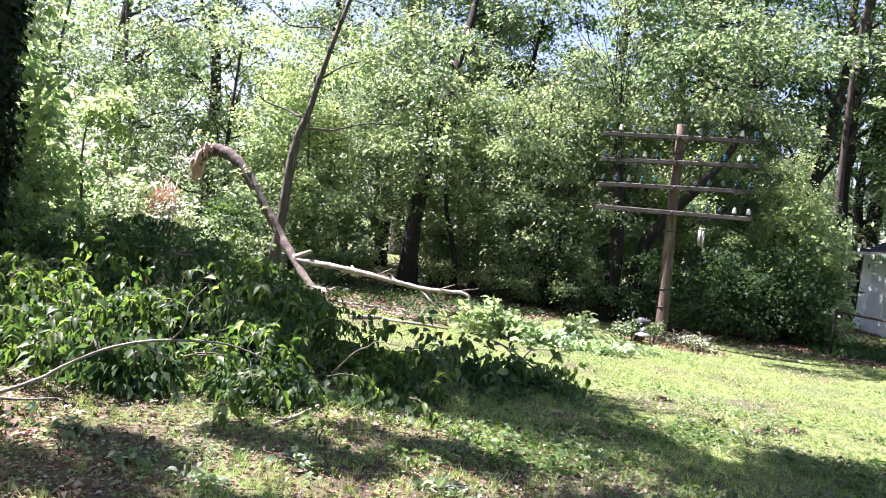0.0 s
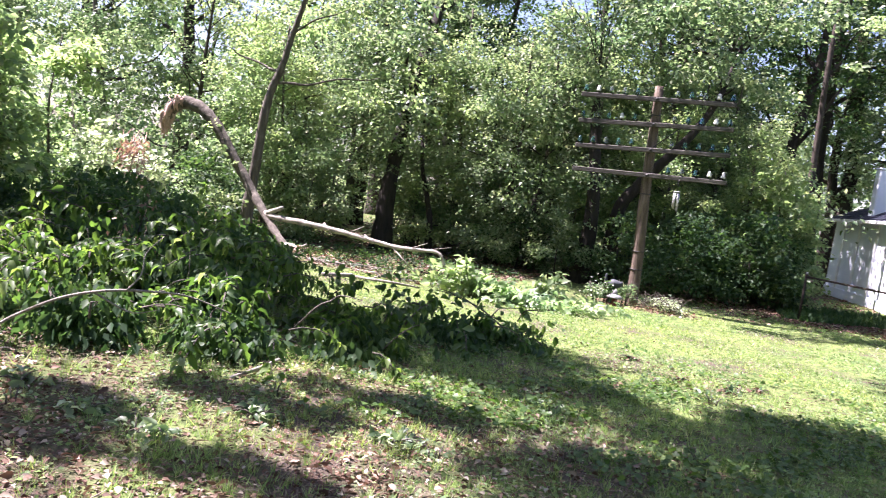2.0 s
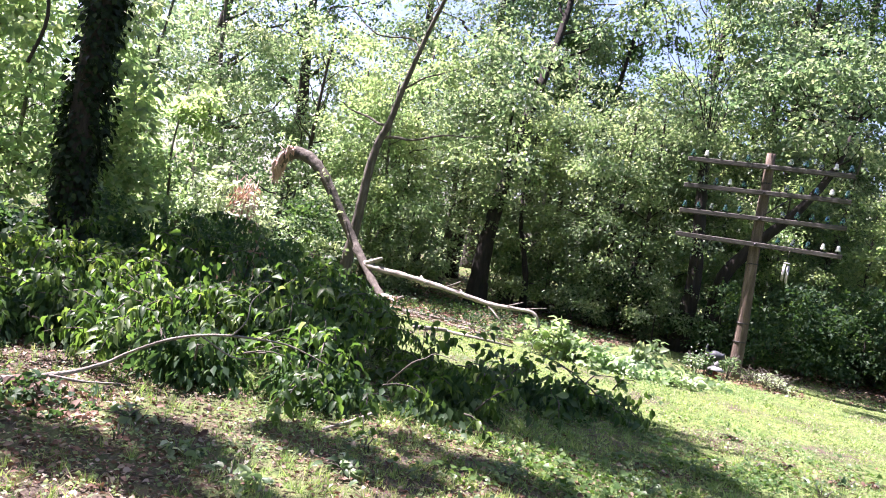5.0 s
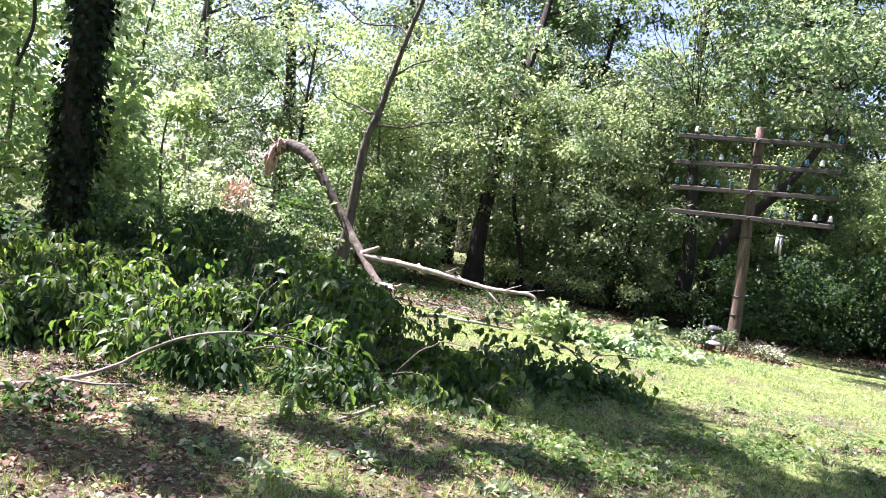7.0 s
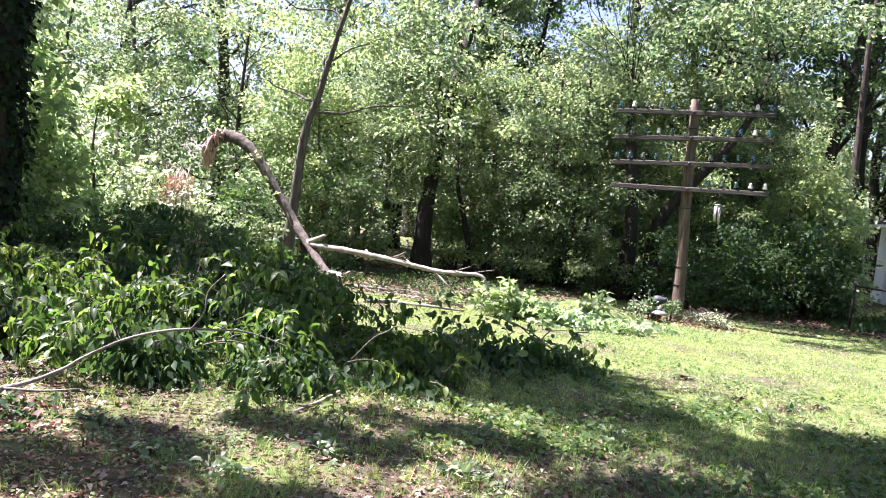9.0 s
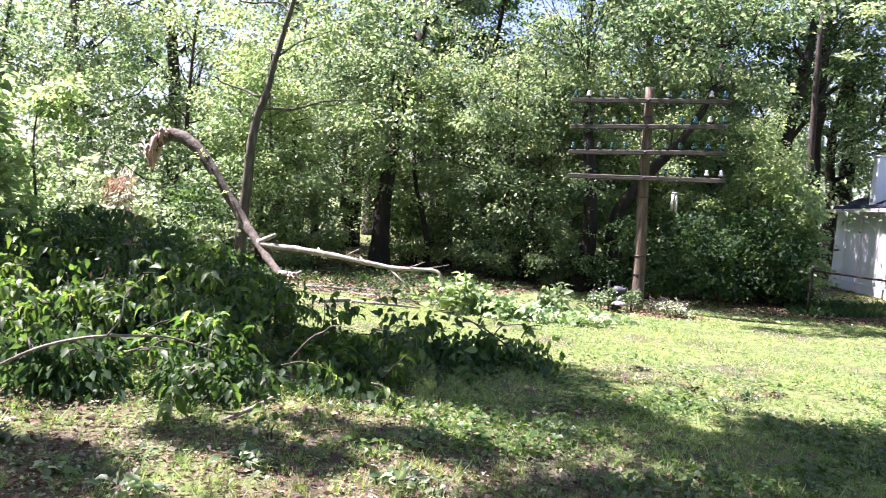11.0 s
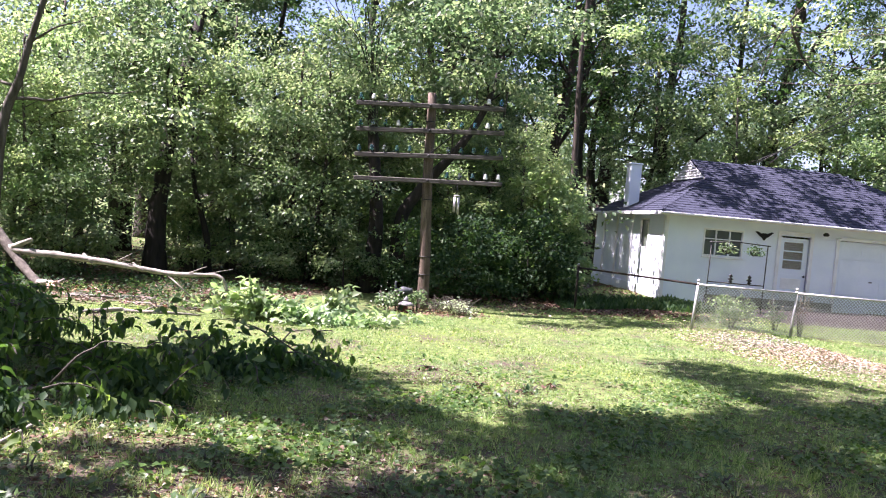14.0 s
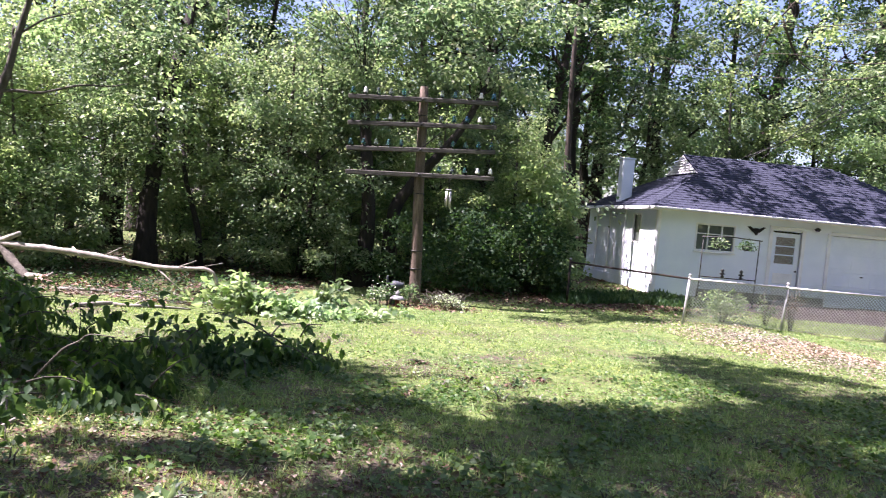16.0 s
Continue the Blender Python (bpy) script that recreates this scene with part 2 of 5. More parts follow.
def leaf_mesh(name, pos, way, face, length, mat, wide=0.55, full=False):
    """Leaves: each from its stalk at pos along way, its upper side towards face. Folded on the midrib; full ones are rounder and curl down."""
    way, n = unit(way), len(pos)
    side = unit(np.cross(way, face))
    nor = np.cross(side, way)
    L, S, N = way * length[:, None], side * (length * wide * 0.5)[:, None], nor * (length * 0.12)[:, None]
    if not full:
        v = np.stack([pos, pos + L * 0.42 + S + N, pos + L, pos + L * 0.42 - S + N], 1).reshape(-1, 3)
        f = np.array([(0, 1, 2), (0, 2, 3)])
        k = 4
    else:
        v = np.stack([pos, pos + L * 0.45 + N * 0.2, pos + L - N * 2.2, pos + L * 0.16 + S * 0.72 + N * 1.5, pos + L * 0.5 + S * 0.9 + N * 1.2,
                      pos + L * 0.16 - S * 0.72 + N * 1.5, pos + L * 0.5 - S * 0.9 + N * 1.2], 1).reshape(-1, 3)
        f = np.array([(0, 1, 3), (1, 4, 3), (1, 2, 4), (0, 5, 1), (1, 5, 6), (1, 6, 2)])
        k = 7
    faces = (f[None] + (np.arange(n) * k)[:, None, None]).reshape(-1, 3)
    return fast(name, v, faces, mat)


def sprays(rng, centres, per, radius, flat=0.35, droop=0.35, size=(0.09, 0.15)):
    """Leaves in flat, drooping sprays round each centre: pos, way, face, length."""
    c = np.repeat(np.asarray(centres, float), per, axis=0)
    n = len(c)
    rad = np.repeat(np.asarray(radius, float) * np.ones(len(centres)), per)
    off = rng.standard_normal((n, 3))
    off = unit(off) * (rng.random(n) ** 0.5)[:, None]
    off[:, 2] *= flat
    pos = c + off * rad[:, None]
    pos[:, 2] -= droop * rad * (off[:, 0] ** 2 + off[:, 1] ** 2)
    way = off * np.array([1, 1, 0.3]) + 0.4 * rng.standard_normal((n, 3)) + np.array([0, 0, -droop])
    tip = np.repeat(0.6 * rng.standard_normal((len(centres), 3)), per, axis=0)
    face = np.array([0, 0, 1.0]) + tip + 0.32 * rng.standard_normal((n, 3))
    return pos, way, face, rng.uniform(*size, n)


def crown_points(rng, blobs, count, inner=0.55):
    """Spray centres in the outer part of overlapping blobs (x, y, z, rx, ry, rz)."""
    b = np.asarray(blobs, float)
    w = b[:, 3] * b[:, 4] + b[:, 4] * b[:, 5] + b[:, 3] * b[:, 5]
    pick = rng.choice(len(b), count, p=w / w.sum())
    d = unit(rng.standard_normal((count, 3)))
    return b[pick, :3] + d * b[pick, 3:] * rng.uniform(inner, 1.0, count)[:, None]


def sheet(us, vs, holes, thick, flip=False):
    """An upright wall of one piece, on a grid of cuts along it and up it, with openings through it; it lies in the xz plane and is thick towards +y."""
    bm = bmesh.new()
    grid = [[bm.verts.new((u, 0, v)) for v in vs] for u in us]
    for i in range(len(us) - 1):
        for j in range(len(vs) - 1):
            cu, cv = (us[i] + us[i + 1]) / 2, (vs[j] + vs[j + 1]) / 2
            if not any(a < cu < b and c < cv < d for a, b, c, d in holes):
                bm.faces.new((grid[i][j], grid[i + 1][j], grid[i + 1][j + 1], grid[i][j + 1]))
    for v in [v for v in bm.verts if not v.link_faces]:
        bm.verts.remove(v)
    made = bmesh.ops.extrude_face_region(bm, geom=bm.faces[:])
    bmesh.ops.translate(bm, verts=[v for v in made["geom"] if isinstance(v, bmesh.types.BMVert)], vec=(0, thick, 0))
    bmesh.ops.recalc_face_normals(bm, faces=bm.faces)
    return bm

# ---- ground ----
def bareness(x, y):
    """How worn the lawn is at a place, 0 to 1: patchy, more so towards the near left."""
    p = np.sin(1.7 * x + 0.6 * y) * np.sin(1.1 * y - 0.8 * x + 1.3) + 0.6 * np.sin(3.1 * x - 2.2 * y + 0.7) + 0.5 * np.sin(5.3 * y + 2.4 * x)
    near = np.clip((7.5 - y) / 4.0, 0, 1) * np.clip((2.0 - x) / 4.0, 0.35, 1)
    return np.clip(0.02 + (0.06 + 0.18 * np.clip((8.5 - y) / 3, 0, 1)) * p + 0.66 * near, 0, 1)


def lift(x, y):
    """Height of the lawn: slight humps, and a shallow dip towards the edge of the wood."""
    dip = 0.2 * np.exp(-0.5 * ((y - 16.5) / 4.0) ** 2) / (1 + np.exp((x - 2.5) / 0.8))
    return 0.025 * np.sin(0.9 * x + 0.4) * np.cos(0.7 * y) + 0.015 * np.sin(2.3 * x + 1.7 * y) - dip


def ground_material():
    m, n, l, b = material("lawn_soil", 0.95, 0, 0.15)
    co = n.new("ShaderNodeTexCoord")

    def noise_of(scale, detail=6):
        t = n.new("ShaderNodeTexNoise")
        t.inputs["Scale"].default_value, t.inputs["Detail"].default_value = scale, detail
        l.new(co.outputs["Object"], t.inputs[0])
        return t
    a, c, d = noise_of(0.8), noise_of(9), noise_of(70, 8)
    soil = ramp(n, (.3, G(.03, .024, .018)), (.5, G(.075, .06, .046)), (.7, G(.155, .125, .1)))
    turf = ramp(n, (.3, G(.04, .056, .022)), (.5, G(.095, .135, .042)), (.72, G(.165, .2, .065)))
    l.new(d.outputs[0], soil.inputs[0]), l.new(c.outputs[0], turf.inputs[0])
    add = n.new("ShaderNodeMath")
    add.operation = "MULTIPLY_ADD"
    add.inputs[1].default_value = 0.5
    l.new(c.outputs[0], add.inputs[0]), l.new(a.outputs[0], add.inputs[2])
    # more bare soil on the near, worn part of the lawn
    where, worn, more = n.new("ShaderNodeSeparateXYZ"), n.new("ShaderNodeMapRange"), n.new("ShaderNodeMath")
    l.new(co.outputs["Object"], where.inputs[0]), l.new(where.outputs["Y"], worn.inputs["Value"])
    for k, v in (("From Min", 4.5), ("From Max", 8.0), ("To Min", 0.04), ("To Max", -0.06)):
        worn.inputs[k].default_value = v
    mask = ramp(n, (.68, (0, 0, 0)), (.88, (1, 1, 1)))
    l.new(add.outputs[0], more.inputs[0]), l.new(worn.outputs[0], more.inputs[1]), l.new(more.outputs[0], mask.inputs[0])
    mx = n.new("ShaderNodeMix")
    mx.data_type = "RGBA"
    l.new(mask.outputs[0], mx.inputs[0]), l.new(turf.outputs[0], mx.inputs[6]), l.new(soil.outputs[0], mx.inputs[7])
    l.new(mx.outputs[2], b.inputs["Base Color"])
    bp = n.new("ShaderNodeBump")
    bp.inputs["Strength"].default_value, bp.inputs["Distance"].default_value = 0.6, 0.03
    l.new(d.outputs[0], bp.inputs["Height"]), l.new(bp.outputs[0], b.inputs["Normal"])
    return m


def build_ground():
    core = np.linspace(-30, 40, 141)
    xs = np.concatenate([[-1500, -400, -120, -60], core, [70, 120, 400, 1500]])
    ys = xs
    X, Y = np.meshgrid(xs, ys, indexing="ij")
    Z = np.where((np.abs(X) < 45) & (np.abs(Y) < 45), lift(X, Y), 0)
    v = np.stack([X, Y, Z], -1).reshape(-1, 3)
    k = len(ys)
    i, j = np.meshgrid(np.arange(len(xs) - 1), np.arange(k - 1), indexing="ij")
    q = (i * k + j).ravel()
    me = fast("ground", v, np.stack([q, q + k, q + k + 1, q + 1], 1), ground_material(), True)
    tagged(new("ground", me), "patchy sunlit lawn over bare soil and leaf litter", "ground", kind="structure")


build_ground()
rng = np.random.default_rng(11)


def scatter(count, r0, r1, b0=-66, b1=34, power=1.0):
    """Places on the ground, spread over a fan of bearings (degrees right of +y) and distances, thinner further off."""
    r = r0 + (r1 - r0) * rng.random(count) ** power
    b = np.radians(rng.uniform(b0, b1, count))
    return r * np.sin(b), r * np.cos(b), r


def clumps(x, y):
    """Hand-sized tufts in the lawn: above nought inside a tuft."""
    u, v = x + 0.25 * np.sin(2.3 * y + 1), y + 0.25 * np.sin(1.9 * x)
    return np.sin(13 * u + 5 * v) * np.sin(11 * v - 7 * u) + 0.7 * np.sin(23 * u - 9 * v + 1) * np.sin(19 * v + 8 * u) + 0.4 * np.sin(3.1 * u + 4.3 * v)


def on_drive(x, y):
    """The drive before the garage: how far inside its edge a place lies."""
    u, v = (x - 4.87) * .987 + (y - 21.83) * .162, (y - 21.83) * .987 - (x - 4.87) * .162
    return np.minimum(u - 1.2, v + 4.5 + .15 * np.sin(2.1 * u) + .08 * np.sin(5.3 * u))


def build_grass():
    x, y, r = scatter(430000, 1.6, 25, power=1.1)
    x2, y2, r2 = scatter(40000, 0.3, 20, 34, 294)
    x, y, r = np.concatenate([x, x2]), np.concatenate([y, y2]), np.concatenate([r, r2])
    keep = rng.random(len(x)) > bareness(x, y) * 1.05 + 0.3 * (clumps(x, y) < 0) * np.clip((9 - r) / 4, 0, 1)
    keep &= (((x + 1.0) / 1.1) ** 2 + ((y - 15.55) / .6) ** 2 > 1 + 0.4 * rng.random(len(x)))
    keep &= ~((x < -4.1) & (y > 11.9 + 0.3 * np.sin(2.2 * x)) & (rng.random(len(x)) < 0.93)) & ~((x < -1.9) & (y > 14.6))
    keep &= ~((y > 18.3 + 0.8 * np.sin(x)) & (x < 3.5)) & (on_drive(x, y) < .04)
    x, y, r = x[keep], y[keep], r[keep]
    n = len(x)
    tuft = 0.5 + 0.7 * np.clip(clumps(x[:n], y[:n]), 0, 1)
    h = rng.uniform(0.02, 0.06, n) * tuft * (1 + 0.6 * (clumps(x, y) > 0.45) * (r < 7)) * np.where(r > 7, 0.75, 1)
    w = rng.uniform(0.0018, 0.004, n) * (0.6 + r / 4.5)
    a = rng.uniform(0, 2 * np.pi, n)
    p = np.stack([x, y, lift(x, y) - 0.004], 1)
    s = np.stack([np.cos(a), np.sin(a), 0 * a], 1) * w[:, None]
    tip = p + np.stack([rng.normal(0, 0.5, n) * h, rng.normal(0, 0.5, n) * h, h], 1)
    v = np.stack([p - s, p + s, tip], 1).reshape(-1, 3)
    tagged(new("grass", fast("grass", v, np.arange(3 * n).reshape(-1, 3), BLADE)), "short patchy green lawn grass with dry blades", "grass", kind="stuff")


def build_tufts():
    """Tufts of taller blades on the near, worn lawn, and dry straw between them."""
    cx, cy, r = scatter(3400, 2.2, 8.5, power=0.8)
    k = rng.random(len(cx)) > 0.55 * bareness(cx, cy)
    cx, cy = cx[k], cy[k]
    tall = rng.uniform(0.03, 0.11, len(cx))
    per = 20
    n = len(cx) * per
    a = rng.uniform(0, 2 * np.pi, n)
    d = rng.random(n) * 0.03
    hgt = np.repeat(tall, per) * rng.uniform(0.5, 1.1, n)
    x, y = np.repeat(cx, per) + d * np.cos(a), np.repeat(cy, per) + d * np.sin(a)
    p = np.stack([x, y, lift(x, y) - 0.003], 1)
    out = np.stack([np.cos(a), np.sin(a), 0 * a], 1)
    side = np.stack([-np.sin(a), np.cos(a), 0 * a], 1) * rng.uniform(0.0015, 0.003, n)[:, None]
    lean = (rng.uniform(0.15, 0.9, n) * hgt)[:, None] * out
    tip = p + lean + np.stack([0 * a, 0 * a, hgt], 1)
    v = np.stack([p - side, p + side, tip], 1).reshape(-1, 3)
    tagged(new("grass_tufts", fast("grass_tufts", v, np.arange(3 * n).reshape(-1, 3), BLADE)), "bright tufts of taller grass on the worn lawn", "grass", kind="stuff")
    x, y, r = scatter(12000, 1.8, 9, power=0.9)
    straw = flat_leaves("straw", x, y, (0.03, 0.09), LITTER_PALE, 0.5, 0.07, 0.012)
    tagged(new("straw", straw), "dry straw and grass clippings between the tufts", "straw", kind="stuff")


def flat_leaves(name, x, y, size, mat, tilt=0.35, wide=0.6, up=0.008):
    n = len(x)
    a = rng.uniform(0, 2 * np.pi, n)
    pos = np.stack([x, y, lift(x, y) + up + rng.random(n) * 0.02], 1)
    way = np.stack([np.cos(a), np.sin(a), rng.normal(0, 0.15, n)], 1)
    face = np.array([0, 0, 1.0]) + tilt * rng.standard_normal((n, 3))
    return leaf_mesh(name, pos, way, face, rng.uniform(*size, n), mat, wide)


build_grass()


def build_drive():
    u, v = np.meshgrid(np.linspace(1.2, 18, 60), np.linspace(-4.5, -.06, 14))
    v = v - (.15 * np.sin(2.1 * u) + .08 * np.sin(5.3 * u)) * (v + .06) / -4.44
    x, y = 4.87 + u * .987 - v * .162, 21.83 + u * .162 + v * .987
    z = lift(x, y) + .02
    z[0], z[:, 0] = z[0] - .05, z[:, 0] - .05
    k = np.arange(13 * 60).reshape(13, 60)[:, :-1].ravel()
    ob = new("road", fast("road", np.stack([x.ravel(), y.ravel(), z.ravel()], 1), np.concatenate([np.stack([k, k + 1, k + 61], 1), np.stack([k, k + 61, k + 60], 1)]), ASPHALT))
    tagged(ob, "worn asphalt drive in front of the garage, colour darkened for shade", "driveway", kind="structure")


build_drive()
build_tufts()
x, y, r = scatter(34000, 1.6, 16, power=1.0)
k = np.sin(2.1 * x + y) * np.sin(1.7 * y - x) > -0.1
tagged(new("lawn_weeds", flat_leaves("lawn_weeds", x[k], y[k], (0.012, 0.045), LEAF_YOUNG, 0.6, 0.7, 0.02)), "low broad-leaved weeds and clover in the lawn", "weeds", kind="stuff")
x, y = rng.uniform(-2.6, 6.5, 30000), rng.uniform(4.2, 9.6, 30000)
k = (np.sin(1.9 * x + .7 * y + .5) * np.sin(2.3 * y - 1.1 * x) + .5 * np.sin(4.7 * x + 1) * np.sin(5.1 * y) > .05) & (rng.random(30000) < np.clip(1.25 - np.abs(y - 6.3 - .25 * x) / 2.4, .1, 1))
n = int(k.sum())
turn, up = rng.uniform(0, 2 * np.pi, n), rng.uniform(.015, .07, n)
tagged(new("ground_ivy", leaf_mesh("ground_ivy", np.stack([x[k], y[k], lift(x[k], y[k]) + up], 1), np.stack([np.cos(turn), np.sin(turn), rng.normal(-.1, .25, n)], 1), np.array([0, 0, 1.0]) + .45 * rng.standard_normal((n, 3)), rng.uniform(.03, .065, n), CLOVER, .95)), "carpet of low round-leaved weeds in the lawn", "weeds", kind="stuff")
x, y = -1.0 + 1.1 * rng.normal(0, .55, 700), 15.55 + .6 * rng.normal(0, .55, 700)
tagged(new("pole_bed_litter", flat_leaves("pole_bed_litter", x, y, (0.03, 0.08), LITTER, 0.9)), "dead leaves on bare soil round the pole", "leaf litter", kind="stuff")
x, y, r = scatter(52000, 1.6, 11)
k = rng.random(len(x)) < np.clip(bareness(x, y) * 1.3, 0.03, 1)
tagged(new("leaf_litter", flat_leaves("leaf_litter", x[k], y[k], (0.015, 0.05), LITTER, 1.1)), "brown and pinkish dead leaves strewn over bare soil", "leaf litter", kind="stuff")
x, y, r = scatter(6000, 1.6, 7.5)
k = rng.random(len(x)) < np.clip(bareness(x, y) * 1.2 - .1, 0.02, 1)
for pick, mat, what in ((k & (x * 7 % 1 < .55), LITTER, "large curled brown dead leaves on worn lawn"), (k & (x * 7 % 1 >= .55), LITTER_PALE, "large pale pinkish dead leaves on worn lawn")):
    n = int(pick.sum())
    turn = rng.uniform(0, 2 * np.pi, n)
    tagged(new("large_leaf_litter", leaf_mesh("large_leaf_litter", np.stack([x[pick], y[pick], lift(x[pick], y[pick]) + .012 + .03 * rng.random(n)], 1), np.stack([np.cos(turn), np.sin(turn), rng.normal(0, .25, n)], 1), np.array([0, 0, 1.0]) + .5 * rng.standard_normal((n, 3)), rng.uniform(.025, .065, n), mat, .7, True)), what, "leaf litter", kind="stuff")
x, y = rng.normal(5.6, 1.15, 16000), rng.normal(13.0, 1.2, 16000)
k = (np.abs(x - 4.1 - (15.3 - y) * 0.35) < 1.3) & (y < 15.6)
tagged(new("leaf_bed", flat_leaves("leaf_bed", x[k], y[k], (0.02, 0.055), LITTER_PALE, 0.7)), "pale pinkish bed of dead leaves beside the wire fence", "leaf litter", kind="stuff")
x, y = rng.uniform(-16, 5, 9000), 18.2 + rng.random(9000) ** 1.5 * 9
x, y = np.concatenate([x, rng.uniform(-10, -3.6, 6000)]), np.concatenate([y, 12.1 + rng.random(6000) * 6.2])
tagged(new("forest_floor_litter", flat_leaves("forest_floor_litter", x, y, (0.05, 0.11), LITTER, 0.5)), "dead leaves on the shaded floor of the wood", "leaf litter", kind="stuff")


# ---- garage ----
GARAGE = pose(4.87, 21.83, 0, 0, 0, 9.3)
ROOF_DARK = mottled("asphalt_shingle", ((.2, G(.014, .017, .03)), (.55, G(.03, .035, .058)), (.9, G(.06, .066, .095))), 9, 0.9, 0.5, 120)


def build_garage():
    g = new("garage")
    g.matrix_basis = GARAGE
    tagged(g, "white painted garage with a dark shingled hip roof", "garage")
    LU, LV, H, T = 9.9, 6.2, 2.36, 0.15
    # front wall with its window, door and overhead-door openings
    part("front_wall", sheet([0, 1.12, 2.30, 3.36, 4.30, 5.15, 7.75, LU], [0, 1.31, 2.06, 2.08, H], [(1.12, 2.30, 1.31, 2.08), (3.36, 4.30, 0, 2.06), (5.15, 7.75, 0, 2.06)], T), WHITE, g)
    side = part("side_wall", sheet([-LV, -1.9, -1.2, -T], [0, 1.36, 2.24, H], [(-1.9, -1.2, 1.36, 2.24)], T), WHITE, g)
    side.matrix_basis = Matrix.Rotation(radians(-90), 4, "Z")
    part("side_wall", boxed((T, LV - T, H), (LU - T / 2, LV / 2 + T / 2, H / 2)), WHITE, g)
    part("back_wall", boxed((LU - 2 * T, T, H), (LU / 2, LV - T / 2, H / 2)), WHITE, g)
    # darker grey strip along the foot of the front wall
    for u0, u1 in ((1.3, 5.1), (7.8, LU + 0.03)):
        part("foundation", boxed((u1 - u0, 0.05, 0.26), ((u0 + u1) / 2, -0.024, 0.12), 0.01), FOUNDATION, g, "dark grey foundation band")
    part("foundation", boxed((0.05, LV - 0.05, 0.3), (-0.024, LV / 2 + 0.03, 0.14), 0.01), WHITE, g, "white painted foundation band")
    # boards of the side wall: a corner board and vertical battens
    for v in (2.5, 3.9, 5.2):
        part("batten", boxed((0.05, 0.09, H), (-0.024, v, H / 2), 0.006), WHITE_TRIM, g)
    for u, v in ((0.045, -0.012), (-0.012, 0.05)):
        part("corner_board", boxed((0.09 if v < 0 else 0.025, 0.025 if v < 0 else 0.09, H - 0.1), (u, v, H / 2 + 0.04), 0.004), WHITE_TRIM, g)
    # roof: hips all round, with a small vented gable where the ridge ends
    O, ze, zr, vm = 0.34, 2.40, 4.27, LV / 2
    ua, ub, zg, wg = 1.9, LU - 3.0, 3.6, 1.23
    roof = bmesh.new()
    V = lambda *p: roof.verts.new(p)
    fl, fr, br, bl = V(-O, -O, ze), V(LU + O, -O, ze), V(LU + O, LV + O, ze), V(-O, LV + O, ze)
    ra, rb = V(ua, vm, zr), V(ub, vm, zr)
    gf, gb = V(ua, vm - wg, zg), V(ua, vm + wg, zg)
    for q in ((fl, fr, rb, ra, gf), (fr, br, rb), (br, bl, gb, ra, rb), (bl, fl, gf, gb)):
        roof.faces.new(q)
    bmesh.ops.recalc_face_normals(roof, faces=roof.faces)
    roof_part = part("roof", roof, ROOF_DARK, g, "dark blue-grey asphalt shingle roof")
    gable = bmesh.new()
    tri = [gable.verts.new(p) for p in ((ua - 0.03, vm - wg + 0.05, zg + 0.02), (ua - 0.03, vm + wg - 0.05, zg + 0.02), (ua - 0.03, vm, zr - 0.03))]
    gable.faces.new(tri)
    bmesh.ops.solidify(gable, geom=gable.faces[:], thickness=0.03)
    gp = part("gable", gable, WHITE_TRIM, roof_part, "small white louvred gable")
    slats = bmesh.new()
    for i in range(7):
        t = i / 7
        half = (wg - 0.08) * (1 - t) - 0.05
        box(slats, (0.05, 2 * half, 0.03), (ua - 0.06, vm, zg + 0.06 + (zr - zg - 0.1) * t))
    part("louvre", slats, WHITE_TRIM, roof_part)
    # courses of shingles on the front and left slopes, each course a thin lapped step
    rs = random.Random(5)
    course = bmesh.new()
    rise, run = zr - ze, vm + O
    for i in range(26):
        t = i / 26
        vv, z = -O + run * t, ze + rise * t
        lo, hi = -O + (ua + O) * t + 0.03, LU + O - (LU + O - ub) * t - 0.03
        if z > zg:
            lo = max(lo, ua - 0.02)
        else:
            lo = -O + (ua + O) * (z - ze) / (zg - ze) + 0.03
        u = lo - rs.random() * 0.3
        ang = math.atan2(rise, run)
        while u < hi:
            w = 0.3
            a, b = max(u + 0.006, lo), min(u + w - 0.006, hi)
            if b - a > 0.04:
                box(course, (b - a, 0.14, 0.011), ((a + b) / 2, vv + 0.06, z + 0.035 + rs.random() * 0.005), 0, Matrix.Rotation(ang - 0.05, 3, "X"))
            u += w
    for i in range(17):
        t = i / 17
        uu, z = -O + (ua + O) * t, ze + (zg - ze) * t
        lo, hi = -O + (vm - wg + O) * t + 0.03, LV + O - (LV + O - vm - wg) * t - 0.03
        ang = math.atan2(zg - ze, ua + O)
        v = lo
        while v < hi:
            b = min(v + 0.3, hi)
            if b - v > 0.04:
                box(course, (0.14, b - v - 0.012, 0.011), (uu + 0.06, (v + b) / 2, z + 0.035 + rs.random() * 0.005), 0, Matrix.Rotation(-ang + 0.05, 3, "Y"))
            v += 0.3
    tagged(part("shingles", course, ROOF_DARK, roof_part, "dark lapped asphalt shingles"), kind="stuff")
    part("soffit", boxed((LU + 2 * O - 0.06, LV + 2 * O - 0.06, 0.03), (LU / 2, LV / 2, ze - 0.035)), WHITE_TRIM, g)
    fascia = bmesh.new()
    box(fascia, (LU + 2 * O, 0.03, 0.09), (LU / 2, -O - 0.012, ze - 0.015), 0.004)
    box(fascia, (0.03, LV + 2 * O, 0.09), (-O - 0.012, LV / 2, ze - 0.015), 0.004)
    part("fascia", fascia, WHITE_TRIM, g)
    gut = bmesh.new()
